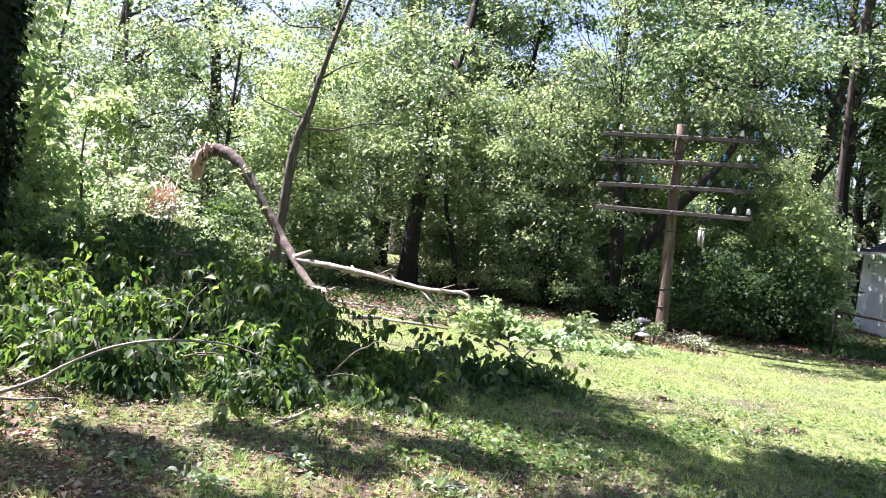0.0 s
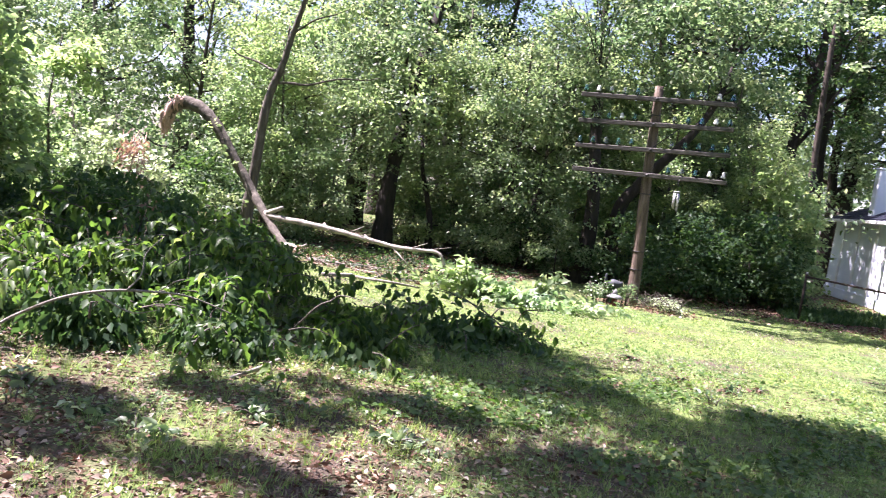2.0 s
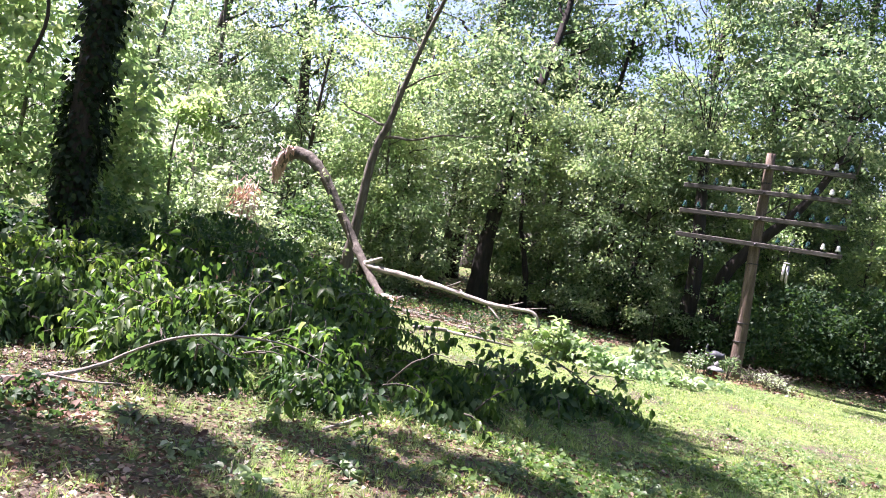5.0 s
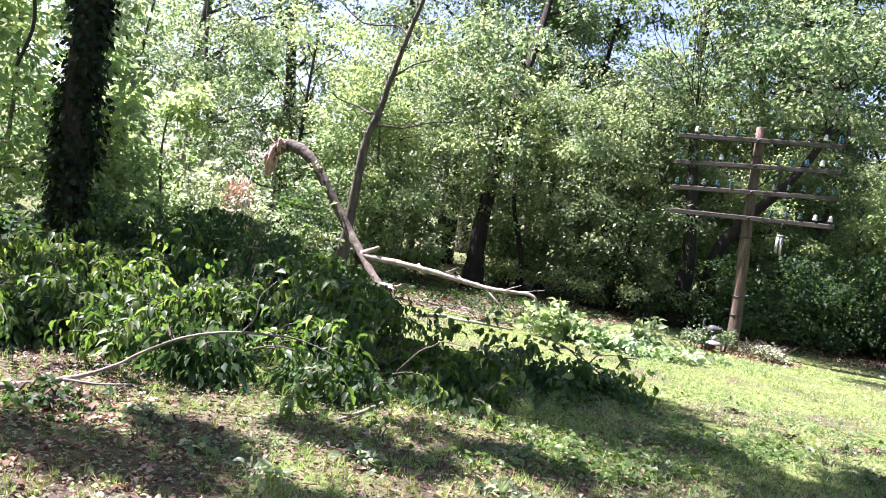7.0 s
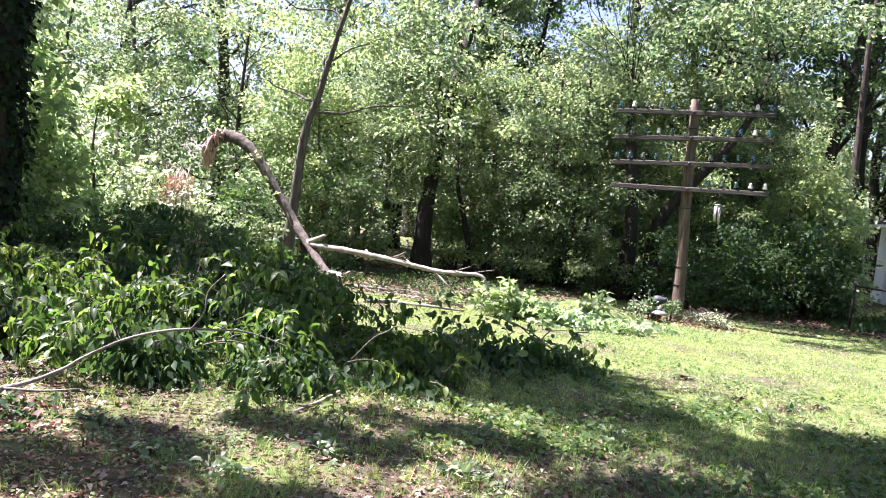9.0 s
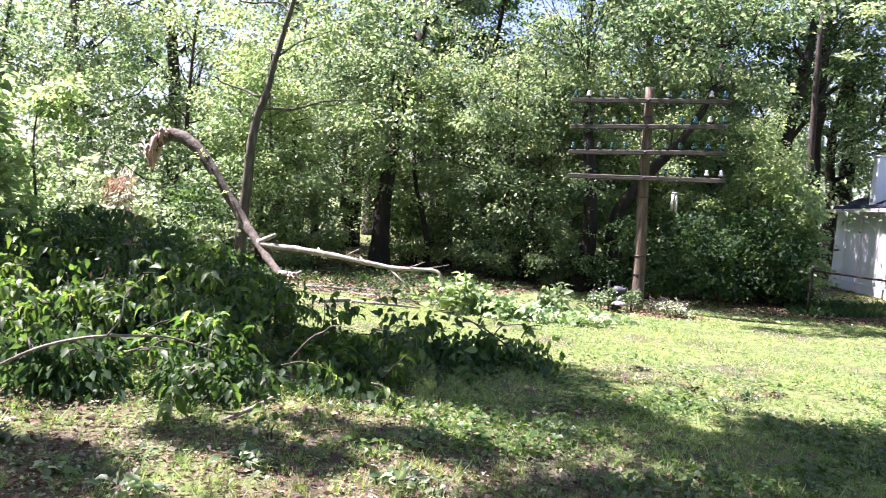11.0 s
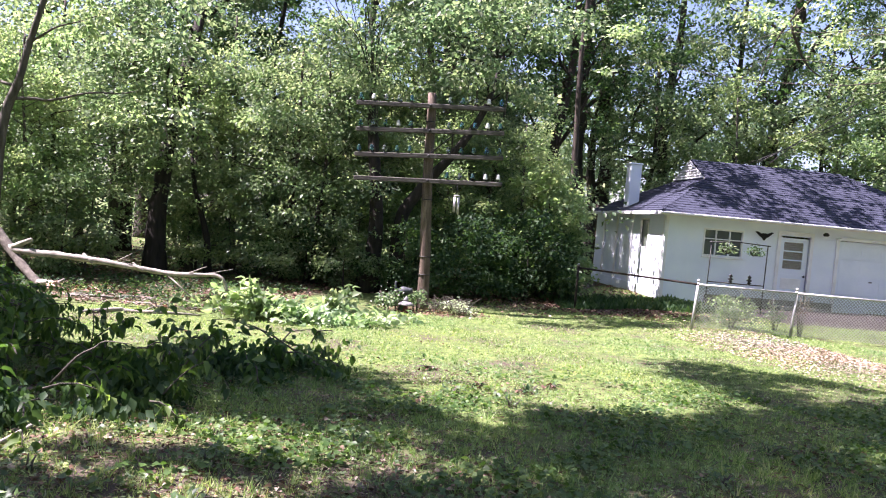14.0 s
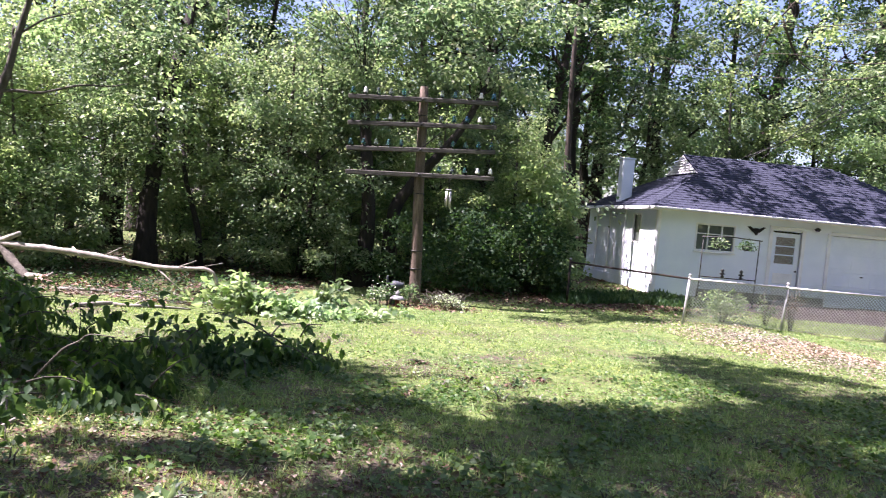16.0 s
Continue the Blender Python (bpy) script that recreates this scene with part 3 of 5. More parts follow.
    box(gut, (LU + 2 * O, 0.08, 0.06), (LU / 2, -O - 0.07, ze + 0.0), 0.015)
    part("gutter", gut, WHITE_TRIM, g)
    # window: three lights in a white frame
    DARKGLASS = material("window_glass", 0.04, 0, 0.6)
    DARKGLASS[3].inputs["Base Color"].default_value = (0.10, 0.115, 0.11, 1)
    glass = DARKGLASS[0]
    win = part("window", boxed((1.2, 0.02, 0.05), (1.71, 0.05, 1.3)), WHITE_TRIM, g)
    fr = bmesh.new()
    for a, s in (((1.71, 0.02, 2.065), (1.18, 0.06, 0.05)), ((1.71, 0.02, 1.335), (1.18, 0.06, 0.05)), ((1.145, 0.02, 1.70), (0.05, 0.06, 0.70)), ((2.275, 0.02, 1.70), (0.05, 0.06, 0.70))):
        box(fr, s, a, 0.005)
    part("window_frame", fr, WHITE_TRIM, win)
    for u in (1.50, 1.90):
        part("mullion", boxed((0.035, 0.05, 0.68), (u, 0.025, 1.70), 0.004), WHITE_TRIM, win)
    part("transom", boxed((1.1, 0.04, 0.03), (1.71, 0.022, 1.80), 0.004), WHITE_TRIM, win)
    for u in (1.325, 1.70, 2.085):
        part("pane", boxed((0.36, 0.008, 0.68), (u, 0.05, 1.70)), glass, win)
    part("window_sill", boxed((1.22, 0.06, 0.035), (1.71, -0.02, 1.29), 0.008), WHITE_TRIM, win)
    sw = part("window", boxed((0.02, 0.72, 0.04), (0.05, 1.55, 1.35)), WHITE_TRIM, g)
    part("pane", boxed((0.008, 0.66, 0.84), (0.06, 1.55, 1.8)), glass, sw)
    fr = bmesh.new()
    for v in (1.22, 1.88):
        box(fr, (0.06, 0.05, 0.88), (0.02, v, 1.8), 0.005)
    for z in (1.38, 2.22):
        box(fr, (0.06, 0.61, 0.05), (0.02, 1.55, z), 0.005)
    part("window_frame", fr, WHITE_TRIM, sw)
    # side door with three lights
    door = part("door", boxed((0.86, 0.04, 0.94), (3.83, 0.06, 0.52), 0.004), WHITE, g, "white door with three stacked panes")
    for u in (3.47, 4.19):
        part("stile", boxed((0.14, 0.04, 1.02), (u, 0.06, 1.5)), WHITE, door)
    for z, h in ((1.95, 0.12), (1.065, 0.15)):
        part("rail", boxed((0.58, 0.04, h), (3.83, 0.06, z)), WHITE, door)
    for z in (1.39, 1.64):
        part("glazing_bar", boxed((0.58, 0.05, 0.035), (3.83, 0.055, z)), WHITE, door)
    for z in (1.265, 1.515, 1.77):
        part("pane", boxed((0.58, 0.008, 0.23), (3.83, 0.065, z)), glass_material("door_glass", (.9, .92, .92)), door)
    BLIND = mottled("tan_blind", ((.2, G(.3, .22, .18)), (.6, G(.4, .3, .25)), (.9, G(.48, .38, .32))), 6, 0.8, 0.2, 60, stretch=(1, 1, 12))
    part("blind", boxed((0.6, 0.01, 0.86), (3.83, 0.1, 1.5)), BLIND, door, "drawn tan window blind")
    bm = bmesh.new()
    for z in (0.3, 0.72):
        box(bm, (0.6, 0.015, 0.3), (3.83, 0.036, z), 0.007)
    part("panel", bm, WHITE_TRIM, door)
    part("knob", lathe([(0.012, -0.03), (0.014, 0), (0.032, 0.01), (0.032, 0.03), (0.015, 0.045)], 10, (0, 0, 0)), IRON, door, "dark round door knob", Matrix.Translation((4.19, 0.03, 0.95)) @ Matrix.Rotation(radians(90), 4, "X"))
    bm = bmesh.new()
    for u in (3.34, 4.32):
        box(bm, (0.1, 0.05, 2.08), (u, -0.022, 1.06), 0.005)
    box(bm, (1.08, 0.05, 0.09), (3.83, -0.022, 2.145), 0.005)
    part("door_trim", bm, WHITE_TRIM, g)
    part("step", boxed((1.1, 0.5, 0.1), (3.83, -0.28, 0.05), 0.015), CONCRETE, g)
    # overhead door: four sections of raised panels
    od = part("overhead_door", boxed((2.56, 0.03, 2.04), (6.45, 0.085, 1.03)), WHITE, g, "white sectional overhead garage door")
    for i in range(4):
        part("section", boxed((2.55, 0.03, 0.505), (6.45, 0.055, 0.27 + 0.51 * i), 0.003), WHITE, od)
        for j in range(4):
            part("panel", boxed((0.5, 0.008, 0.3), (5.5 + 0.63 * j, 0.038, 0.27 + 0.51 * i), 0.003), WHITE, od)
    part("handle", boxed((0.09, 0.04, 0.03), (6.23, 0.02, 0.94), 0.008), IRON, od)
    bm = bmesh.new()
    for u in (5.1, 7.8):
        box(bm, (0.1, 0.05, 2.1), (u, -0.022, 1.05), 0.005)
    box(bm, (2.6, 0.05, 0.1), (6.45, -0.022, 2.11), 0.005)
    part("overhead_trim", bm, WHITE_TRIM, g)
    # porch lamp between the doors
    part("lamp", lathe([(0.05, 0), (0.07, 0.02), (0.09, 0.05), (0.03, 0.1)], 10, (4.66, -0.12, 2.14)), IRON, g, "small dark lamp under the eave")
    # white chimney pipe by the side
    ch = bmesh.new()
    box(ch, (0.38, 0.38, 1.4), (0.18, 3.4, 3.25), 0.03)
    box(ch, (0.44, 0.44, 0.06), (0.18, 3.4, 3.97), 0.02)
    part("chimney", ch, WHITE, g, "square white painted chimney")
    return g


build_garage()


def build_eagle():
    """A flat black wall plaque with two spread wings."""
    bm = bmesh.new()
    outline = [(-.28, .11), (-.2, .12), (-.08, .06), (-.03, .09), (.0, .07), (.03, .09), (.08, .06), (.2, .12), (.28, .11), (.2, .04), (.13, -.02), (.06, -.06), (.03, -.12), (-.03, -.12), (-.06, -.06), (-.13, -.02), (-.2, .04)]
    face = bm.faces.new([bm.verts.new((x, 0, z)) for x, z in outline])
    bmesh.ops.solidify(bm, geom=[face], thickness=0.03)
    ob = part("wall_plaque", bm, IRON)
    ob.matrix_basis = GARAGE @ pose(2.88, -0.035, 2.0)
    tagged(ob, "black iron wall plaque with spread wings on white wall", "plaque")


build_eagle()


def build_plant_stand():
    s = new("plant_stand")
    s.matrix_basis = GARAGE @ pose(0.4, -2.0, 0)
    tagged(s, "tall black iron frame hung with plant baskets", "plant stand")
    for x in (0.0, 1.5):
        part("post", tubes("post", [([(x, 0, 0), (x + 0.02, 0, 0.9), (x + 0.03, 0, 1.74)], [0.014] * 3)], IRON, 6), IRON, s)
    part("top_bar", tubes("top_bar", [([(-0.02, 0, 1.7), (0.75, 0, 1.76), (1.6, 0, 1.72)], [0.014] * 3)], IRON, 6), IRON, s)
    part("lower_bar", tubes("lower_bar", [([(0, 0, 0.71), (1.5, 0, 0.7)], [0.014] * 2)], IRON, 6), IRON, s)
    # tiered turned shapes standing for two small dark plants on the bar
    for x in (0.62, 1.12):
        part("finial", lathe([(0.015, 0), (0.06, 0.03), (0.02, 0.06), (0.075, 0.1), (0.02, 0.14), (0.05, 0.18), (0.008, 0.24)], 10, (x, 0, 0.71)), IRON, s)
    for x, mat in ((0.46, LEAF), (1.2, LEAF_DARK_SHADED)):
        b = part("hanging_basket", lathe([(0.05, 0), (0.11, 0.04), (0.14, 0.12)], 10, (x, 0, 1.44)), IRON, s)
        p, w, f, ln = sprays(rng, [(x, 0, 1.62)], 160, 0.24, 0.6, 0.5, (0.05, 0.1))
        part("foliage", leaf_mesh("foliage", p, w, f, ln, mat), mat, b)
        part("hanger", tubes("hanger", [([(x, 0, 1.56), (x, 0, 1.74)], [0.005] * 2)], IRON, 5), IRON, b)


build_plant_stand()


# ---- chain-link fence ----
WIRE = mottled("dull_wire", ((.2, G(.22, .22, .23)), (.6, G(.4, .4, .41)), (.9, G(.55, .55, .55))), 12, 0.6, 0.1, 90)
# near-black copy of the steel: shade put into the left run's colour
SHADED_STEEL = mottled("shaded_steel", ((.2, G(.012, .009, .008)), (.6, G(.03, .022, .018)), (.9, G(.055, .04, .032))), 14, 0.85, 0.3, 90)


def build_fence():
    f = thing("chain_link_fence", 0, 0, 0, "waist-high galvanised chain-link fence with leaning posts", "fence")
    H = 0.86
    runs = [[(2.1, 17.8), (4.12, 15.32)], [(4.12, 15.32), (5.98, 15.28), (7.9, 15.2), (9.9, 15.1), (11.9, 15.0)]]
    posts = []
    for run, wire in zip(runs, (SHADED_STEEL, STEEL)):
        for a, b in zip(run, run[1:]):
            ax, ay, bx, by = *a, *b
            part("top_rail", tubes("top_rail", [([(ax, ay, H), (bx, by, H)], [0.021] * 2)], wire, 8), wire, f)
            # each wire zigzags from top to bottom beside its neighbour
            L = math.hypot(bx - ax, by - ay)
            cell = 0.062
            n = int(L / cell)
            vs, fs = [], []
            for i in range(n):
                for s in (1, -1):
                    for r in range(13):
                        z0, z1 = 0.04 + r * 0.064, 0.04 + (r + 1) * 0.064
                        d0, d1 = (i + (1 if (r % 2 == 0) == (s > 0) else 0)) * cell, (i + (1 if (r % 2 == 1) == (s > 0) else 0)) * cell
                        k = len(vs)
                        for d, z in ((d0, z0), (d1, z1)):
                            px, py = ax + (bx - ax) * d / L, ay + (by - ay) * d / L
                            for oz in (-0.003, 0.003):
                                vs.append((px - 0.0055 * s, py + 0.003 * s + oz, z + oz * 1.2))
                                vs.append((px + 0.0055 * s, py + 0.003 * s + oz, z - oz * 1.2))
                        fs += [(k, k + 1, k + 5, k + 4), (k + 2, k + 3, k + 7, k + 6)]
            if wire is STEEL:
                tagged(part("wire_mesh", fast("wire_mesh", vs, fs, WIRE), WIRE, f), kind="stuff")
            posts += [a, b]
    for i, (x, y) in enumerate(dict.fromkeys(posts)):
        lean = (0.06, -0.02) if i else (0, 0)
        p = part("post", tubes("post", [([(x - lean[0], y, -0.05), (x, y + 0.025, H + 0.05)], [0.027] * 2)], STEEL if i else SHADED_STEEL, 10), None, f)
        part("cap", lathe([(0.031, 0), (0.031, 0.03), (0.016, 0.05)], 10, (x, y + 0.025, H + 0.05)), STEEL, p)


build_fence()


# ---- telegraph pole ----
def build_pole():
    """A cut-off telegraph pole with four cross-arms and glass insulators; it leans a little."""
    p = new("telegraph_pole")
    p.matrix_basis = pose(-1.25, 16.12, -0.05) @ Matrix.Rotation(radians(-2.3), 4, "Y")
    tagged(p, "weathered leaning telegraph pole with four cross-arms and glass insulators", "pole")
    r = np.random.default_rng(3)
    hs = np.linspace(-0.4, 4.3, 15)
    shaft = tubes("shaft", [([(0.01 * math.sin(h * 2), 0, h) for h in hs], [0.125 - 0.009 * h for h in hs])], POLE, 16, 0.02, r)
    part("shaft", shaft, POLE, p)
    glass = {"clear": glass_material("clear_glass", (.5, .6, .57), 0.06), "aqua": glass_material("aqua_glass", (.16, .4, .42), 0.06), "blue": glass_material("blue_glass", (.1, .33, .52), 0.1)}
    milk = mottled("milk_glass", ((.3, G(.52, .54, .52)), (.8, G(.68, .68, .66))), 9, 0.2, 0.02, 40)
    bell = {}
    for key, mat in (*glass.items(), ("milk", milk)):
        bm = lathe([(0.045, 0.0), (0.048, 0.03), (0.034, 0.05), (0.036, 0.075), (0.03, 0.1), (0.02, 0.115), (0.006, 0.12)], 12)
        me = bpy.data.meshes.new("insulator")
        bm.to_mesh(me), bm.free()
        me.materials.append(mat)
        bell[key] = me
    kinds = [["aqua", "milk", "clear", "clear", "aqua", "clear", "aqua", "clear", "milk", "blue"],
             ["aqua", "clear", "aqua", "milk", "aqua", "clear", "aqua", "blue", "milk", "aqua"],
             ["aqua", "aqua", "clear", "aqua", "aqua", "clear", "aqua", "aqua", "blue", "aqua"],
             ["", "", "", "", "", "aqua", "clear", "aqua", "milk", "milk"]]
    for i, z in enumerate((4.02, 3.51, 3.0, 2.49)):
        arm = part("cross_arm", boxed((3.05, 0.085, 0.092), (0, 0, 0), 0.012), ARM, p, "", pose(0.0, -0.115, z, 0, (0.6, -0.3, -0.7, 0.3)[i], (0.5, -0.8, 0.4, 0)[i]))
        for j, kind in enumerate(kinds[i]):
            x = (-1.44 + 0.262 * j) if j < 5 else (1.44 - 0.262 * (9 - j))
            if not kind:
                continue
            part("pin", lathe([(0.014, 0.05), (0.012, 0.1)], 6, (x, 0, 0)), IRON, arm)
            part("insulator", bell[kind], None, arm, "", pose(x, 0, 0.085))
        part("bolt", lathe([(0.03, 0), (0.03, 0.015), (0.014, 0.016), (0.014, 0.04)], 8), IRON, arm, "", pose(0, -0.042, 0, 90, 0, 0))
    part("brace", tubes("brace", [([(0.04, -0.13, 3.06), (0.5, -0.13, 3.46)], [0.013] * 2)], IRON, 6), IRON, p)
    for z in (0.55, 0.92, 2.1, 3.7):
        part("band", lathe([(0.135 - 0.009 * z, 0), (0.135 - 0.009 * z, 0.02)], 16, (0, 0, z)), IRON, p)
    return p


build_pole()


def build_chime():
    c = thing("wind_chime", -0.72, 15.96, 2.42, "silver tube wind chime hanging from the lowest cross-arm", "wind chime")
    part("cord", tubes("cord", [([(0, 0, 0.02), (0, 0, -0.24)], [0.004] * 2)], IRON, 5), IRON, c)
    part("top_disc", lathe([(0.06, 0), (0.065, 0.012), (0.05, 0.02)], 14, (0, 0, -0.24)), STEEL, c)
    for i in range(6):
        a = i * math.pi / 3
        part("tube", lathe([(0.014, 0), (0.014, 0.36 - 0.02 * i)], 10, (0.05 * math.cos(a), 0.05 * math.sin(a), -0.62 + 0.02 * i)), STEEL, c)


build_chime()


# ---- trees ----
def limb(rs, a, b, r, bend=0.12):
    """A crooked tapering limb from a to b."""
    a, b = Vector(a), Vector(b)
    d = (b - a).length
    pts = [a.lerp(b, t) + Vector((rs.gauss(0, 1), rs.gauss(0, 1), rs.gauss(0, 0.6))) * bend * d * math.sin(t * math.pi) * 0.5 for t in (0, .2, .4, .6, .8, 1)]
    return smooth_line(pts, 3), np.linspace(r, r * 0.22, 16)


def build_tree(name, seed, trunk, radius, blobs, count, per, mat, bark, size, label, spread=0.55, twigs=1, flat=0.5, gaps=1.6, thick=0.45, wide=0.62, clear=0.07):
    """A tapered trunk along a line, limbs out to the crown's clumps, and a crown of leaf sprays with gaps."""
    rs, r = random.Random(seed), np.random.default_rng(seed)
    t = thing(name, 0, 0, 0, label, "tree", "trees of the wood")
    line = smooth_line(trunk, 6)
    radii = radius * np.linspace(1, 0.25, len(line)) * (1 + 0.5 * np.exp(-np.linspace(0, 12, len(line))))
    limbs = [(line, radii)]
    for x, y, z, rx, ry, rz in blobs:
        for _ in range(twigs):
            want = z - rs.uniform(0.3, 0.9) * max(rx, ry)
            i = min(range(len(line) - 1), key=lambda k: abs(line[k].z - want))
            limbs.append(limb(rs, line[i], (x + rs.uniform(-.5, .5) * rx, y + rs.uniform(-.5, .5) * ry, z + rs.uniform(-.2, .6) * rz), radii[i] * thick))
    stem = part("trunk", tubes("trunk", limbs[:1], bark, 10, 0.05, r), bark, t)
    for one in limbs[1:]:
        part("limb", tubes("limb", [one], bark, 7, 0.05, r), bark, stem)
    c = crown_points(r, blobs, int(count * 1.75), 0.6)
    c = c[(c[:, 2] > 0.25) & np.array([noise.noise(Vector(q) * gaps + Vector((seed, 0, 0))) > clear for q in c])]
    p, w, f, ln = sprays(r, c, per, r.uniform(0.55, 1.25, len(c)) * spread, flat, size=size)
    part("crown", leaf_mesh("crown", p, w, f, ln, mat, wide), mat, t)
    return t


def blob_tower(seed, z0, z1, r0, r1, n, bushy=1.0):
    """Clumps of a crown stacked round the stem from z0 to z1."""
    rs = random.Random(seed)
    out = []
    for i in range(n):
        t = (i + 0.5) / n
        rad = (r0 + (r1 - r0) * t) * rs.uniform(0.8, 1.15)
        a = i * 2.4 + rs.uniform(-.4, .4)
        s = rad * rs.uniform(0.45, 0.65) * bushy
        out.append((math.cos(a) * rad * 0.55, math.sin(a) * rad * 0.55, z0 + (z1 - z0) * t, s * 1.15, s * 1.15, s * 0.8))
    return out


def plant(proto, spots):
    """The first spot takes the prototype itself, the others copies: (x, y, turn, scale)."""
    for i, (x, y, turn, s) in enumerate(spots):
        m = pose(x, y, lift(x, y), 0, 0, turn) @ Matrix.Scale(s, 4)
        if i:
            copy_thing(proto, m)
    x, y, turn, s = spots[0]
    proto.matrix_basis = pose(x, y, lift(x, y), 0, 0, turn) @ Matrix.Scale(s, 4)


maple = build_tree("maple_tree", 21, [(0, 0, -.1), (.1, .05, 2.5), (-.1, .15, 5), (.15, 0, 8), (0, .1, 12)], 0.24, blob_tower(1, 3.2, 12.5, 3.4, 2.0, 15), 210, 105, LEAF, BARK_DARK, (0.08, 0.135), "tall broad-leaved maple at the edge of the wood", 0.7)
oak = build_tree("oak_tree", 22, [(0, 0, -.1), (-.15, 0, 2), (-.1, .1, 4.5), (-.5, .2, 8), (-.4, .1, 13)], 0.3, blob_tower(2, 5.5, 14, 4.0, 2.6, 14), 300, 40, LEAF_DARK_SHADED, BARK_DARK, (0.1, 0.17), "tall dark-leaved oak with a bare lower trunk")
ash = build_tree("ash_tree", 23, [(0, 0, -.1), (.1, 0, 2), (.5, .1, 4), (.8, .1, 6.5)], 0.11, blob_tower(3, 1.6, 6.8, 2.1, 1.3, 11), 210, 60, LEAF, BARK, (0.07, 0.12), "slender young ash with foliage down low", 0.5)
sapling = build_tree("maple_sapling", 24, [(0, 0, -.1), (.05, .1, 1.2), (-.1, .1, 2.6), (0, 0, 4.2)], 0.05, blob_tower(4, 0.7, 4.2, 1.4, 0.8, 9), 120, 28, LEAF_YOUNG, BARK, (0.12, 0.23), "bright young maple sapling in full sun", 0.42)
# dark-leaved shrubs fill the deep shade under the trees; shade is in the colour
shrub = build_tree("shrub", 25, [(0, 0, -.05), (.05, 0, .5), (0, .05, 1.3)], 0.03, blob_tower(5, 0.35, 1.7, 1.1, 0.7, 8), 110, 40, LEAF_DARK_SHADED, BARK_DARK, (0.06, 0.12), "dense shrub under the trees, shade put into its dark leaves", 0.36)
# paler copy of the shrub: a sunlit look put into its leaf colour
lit_shrub = build_tree("shrub", 29, [(0, 0, -.05), (.05, 0, .6), (0, .05, 1.6)], 0.03, blob_tower(8, 0.4, 2.1, 1.1, 0.7, 9), 90, 46, LEAF_MID, BARK_DARK, (0.06, 0.12), "green leafy shrub at the edge of the wood", 0.36)
hornbeam = build_tree("understory_tree", 26, [(0, 0, -.1), (.1, .05, 1.5), (.3, -.1, 3.2), (.2, 0, 6.2)], 0.1, blob_tower(6, 1.5, 6.6, 2.5, 1.6, 15, 1.0), 132, 100, LEAF_MID, BARK_DARK, (0.07, 0.125), "understory tree with layered drooping foliage", 0.62, clear=.13)
boxelder = build_tree("box_elder", 27, [(0, 0, -.1), (-.1, .05, 1.2), (.1, -.1, 3.0), (-.2, 0, 5.8)], 0.09, blob_tower(7, 1.0, 6.2, 2.3, 1.5, 14, 1.0), 165, 100, LEAF_YOUNG, BARK, (0.07, 0.125), "bright green box elder at the wood's edge", 0.6)
plant(maple, [(-13.5, 22.5, 80, 1), (-21.5, 12.5, 150, 1), (-2.2, 25.0, 200, .95), (-1.7, 24.3, 250, .95), (-10.8, 22.5, 300, 1.1), (4.0, 31.0, 40, 1),
              (9.5, 31.5, 120, 1), (14.5, 30.5, 210, 1.05), (6.8, 31.5, 10, 1.25), (-19, 19, 30, 1.1)])
plant(oak, [(-3.9, 25.6, 0, .95), (-16.5, 21, 90, 1), (1.9, 26.6, 180, .95), (3.2, 29.6, 100, 1.1), (-1.2, 26.2, 40, .8), (-24, 7.0, 260, 1), (-7.8, 30, 20, .62), (-13, 29, 10, 1), (-9.3, 26.5, 60, .9), (4.6, 31.2, 30, 1.2), (10.3, 30.3, 200, 1.25), (15.2, 31, 300, 1.25), (-0.6, 28.5, 150, 1.05)])
plant(ash, [(-9.4, 19.0, 120, 1), (-4.3, 21.5, 70, 1.05), (-0.2, 23.6, 300, .9), (0.4, 27.6, 150, .95), (-17.5, 14.5, 30, 1), (-6.8, 20.5, 260, 1.0), (-15.0, 16.0, 190, 1.1), (-.4, 27.8, 100, 1.2)])
plant(hornbeam, [(-5.0, 18.7, 0, .9), (-4.2, 19.0, 100, .9), (-9.9, 17.6, 200, 1), (-2.4, 22.6, 280, .9), (-8.0, 20.2, 45, .9), (-.3, 25.8, 160, .85), (-12.4, 16.2, 320, 1), (-5.4, 23.5, 240, 1.1), (5.6, 30.0, 20, 1.5),
                (12.3, 29.2, 130, 1.5), (-21, 10.4, 60, 1.0), (-11.5, 21.5, 150, 1.2), (-.9, 23.2, 15, 1)])
plant(boxelder, [(-11.6, 17.2, 0, .95), (-16.8, 10.0, 130, 1), (8.4, 28.0, 60, 1.2), (12.2, 28.2, 190, 1.3), (-18.5, 7.4, 200, .8), (0.1, 26.0, 270, .85), (-7.4, 19.2, 330, .9), (-3.6, 22.5, 45, 1.15), (-1.2, 20.8, 110, .75), (0.9, 21.8, 300, .8), (-3.1, 20.9, 20, .8), (-10.0, 16.0, 80, .8)])
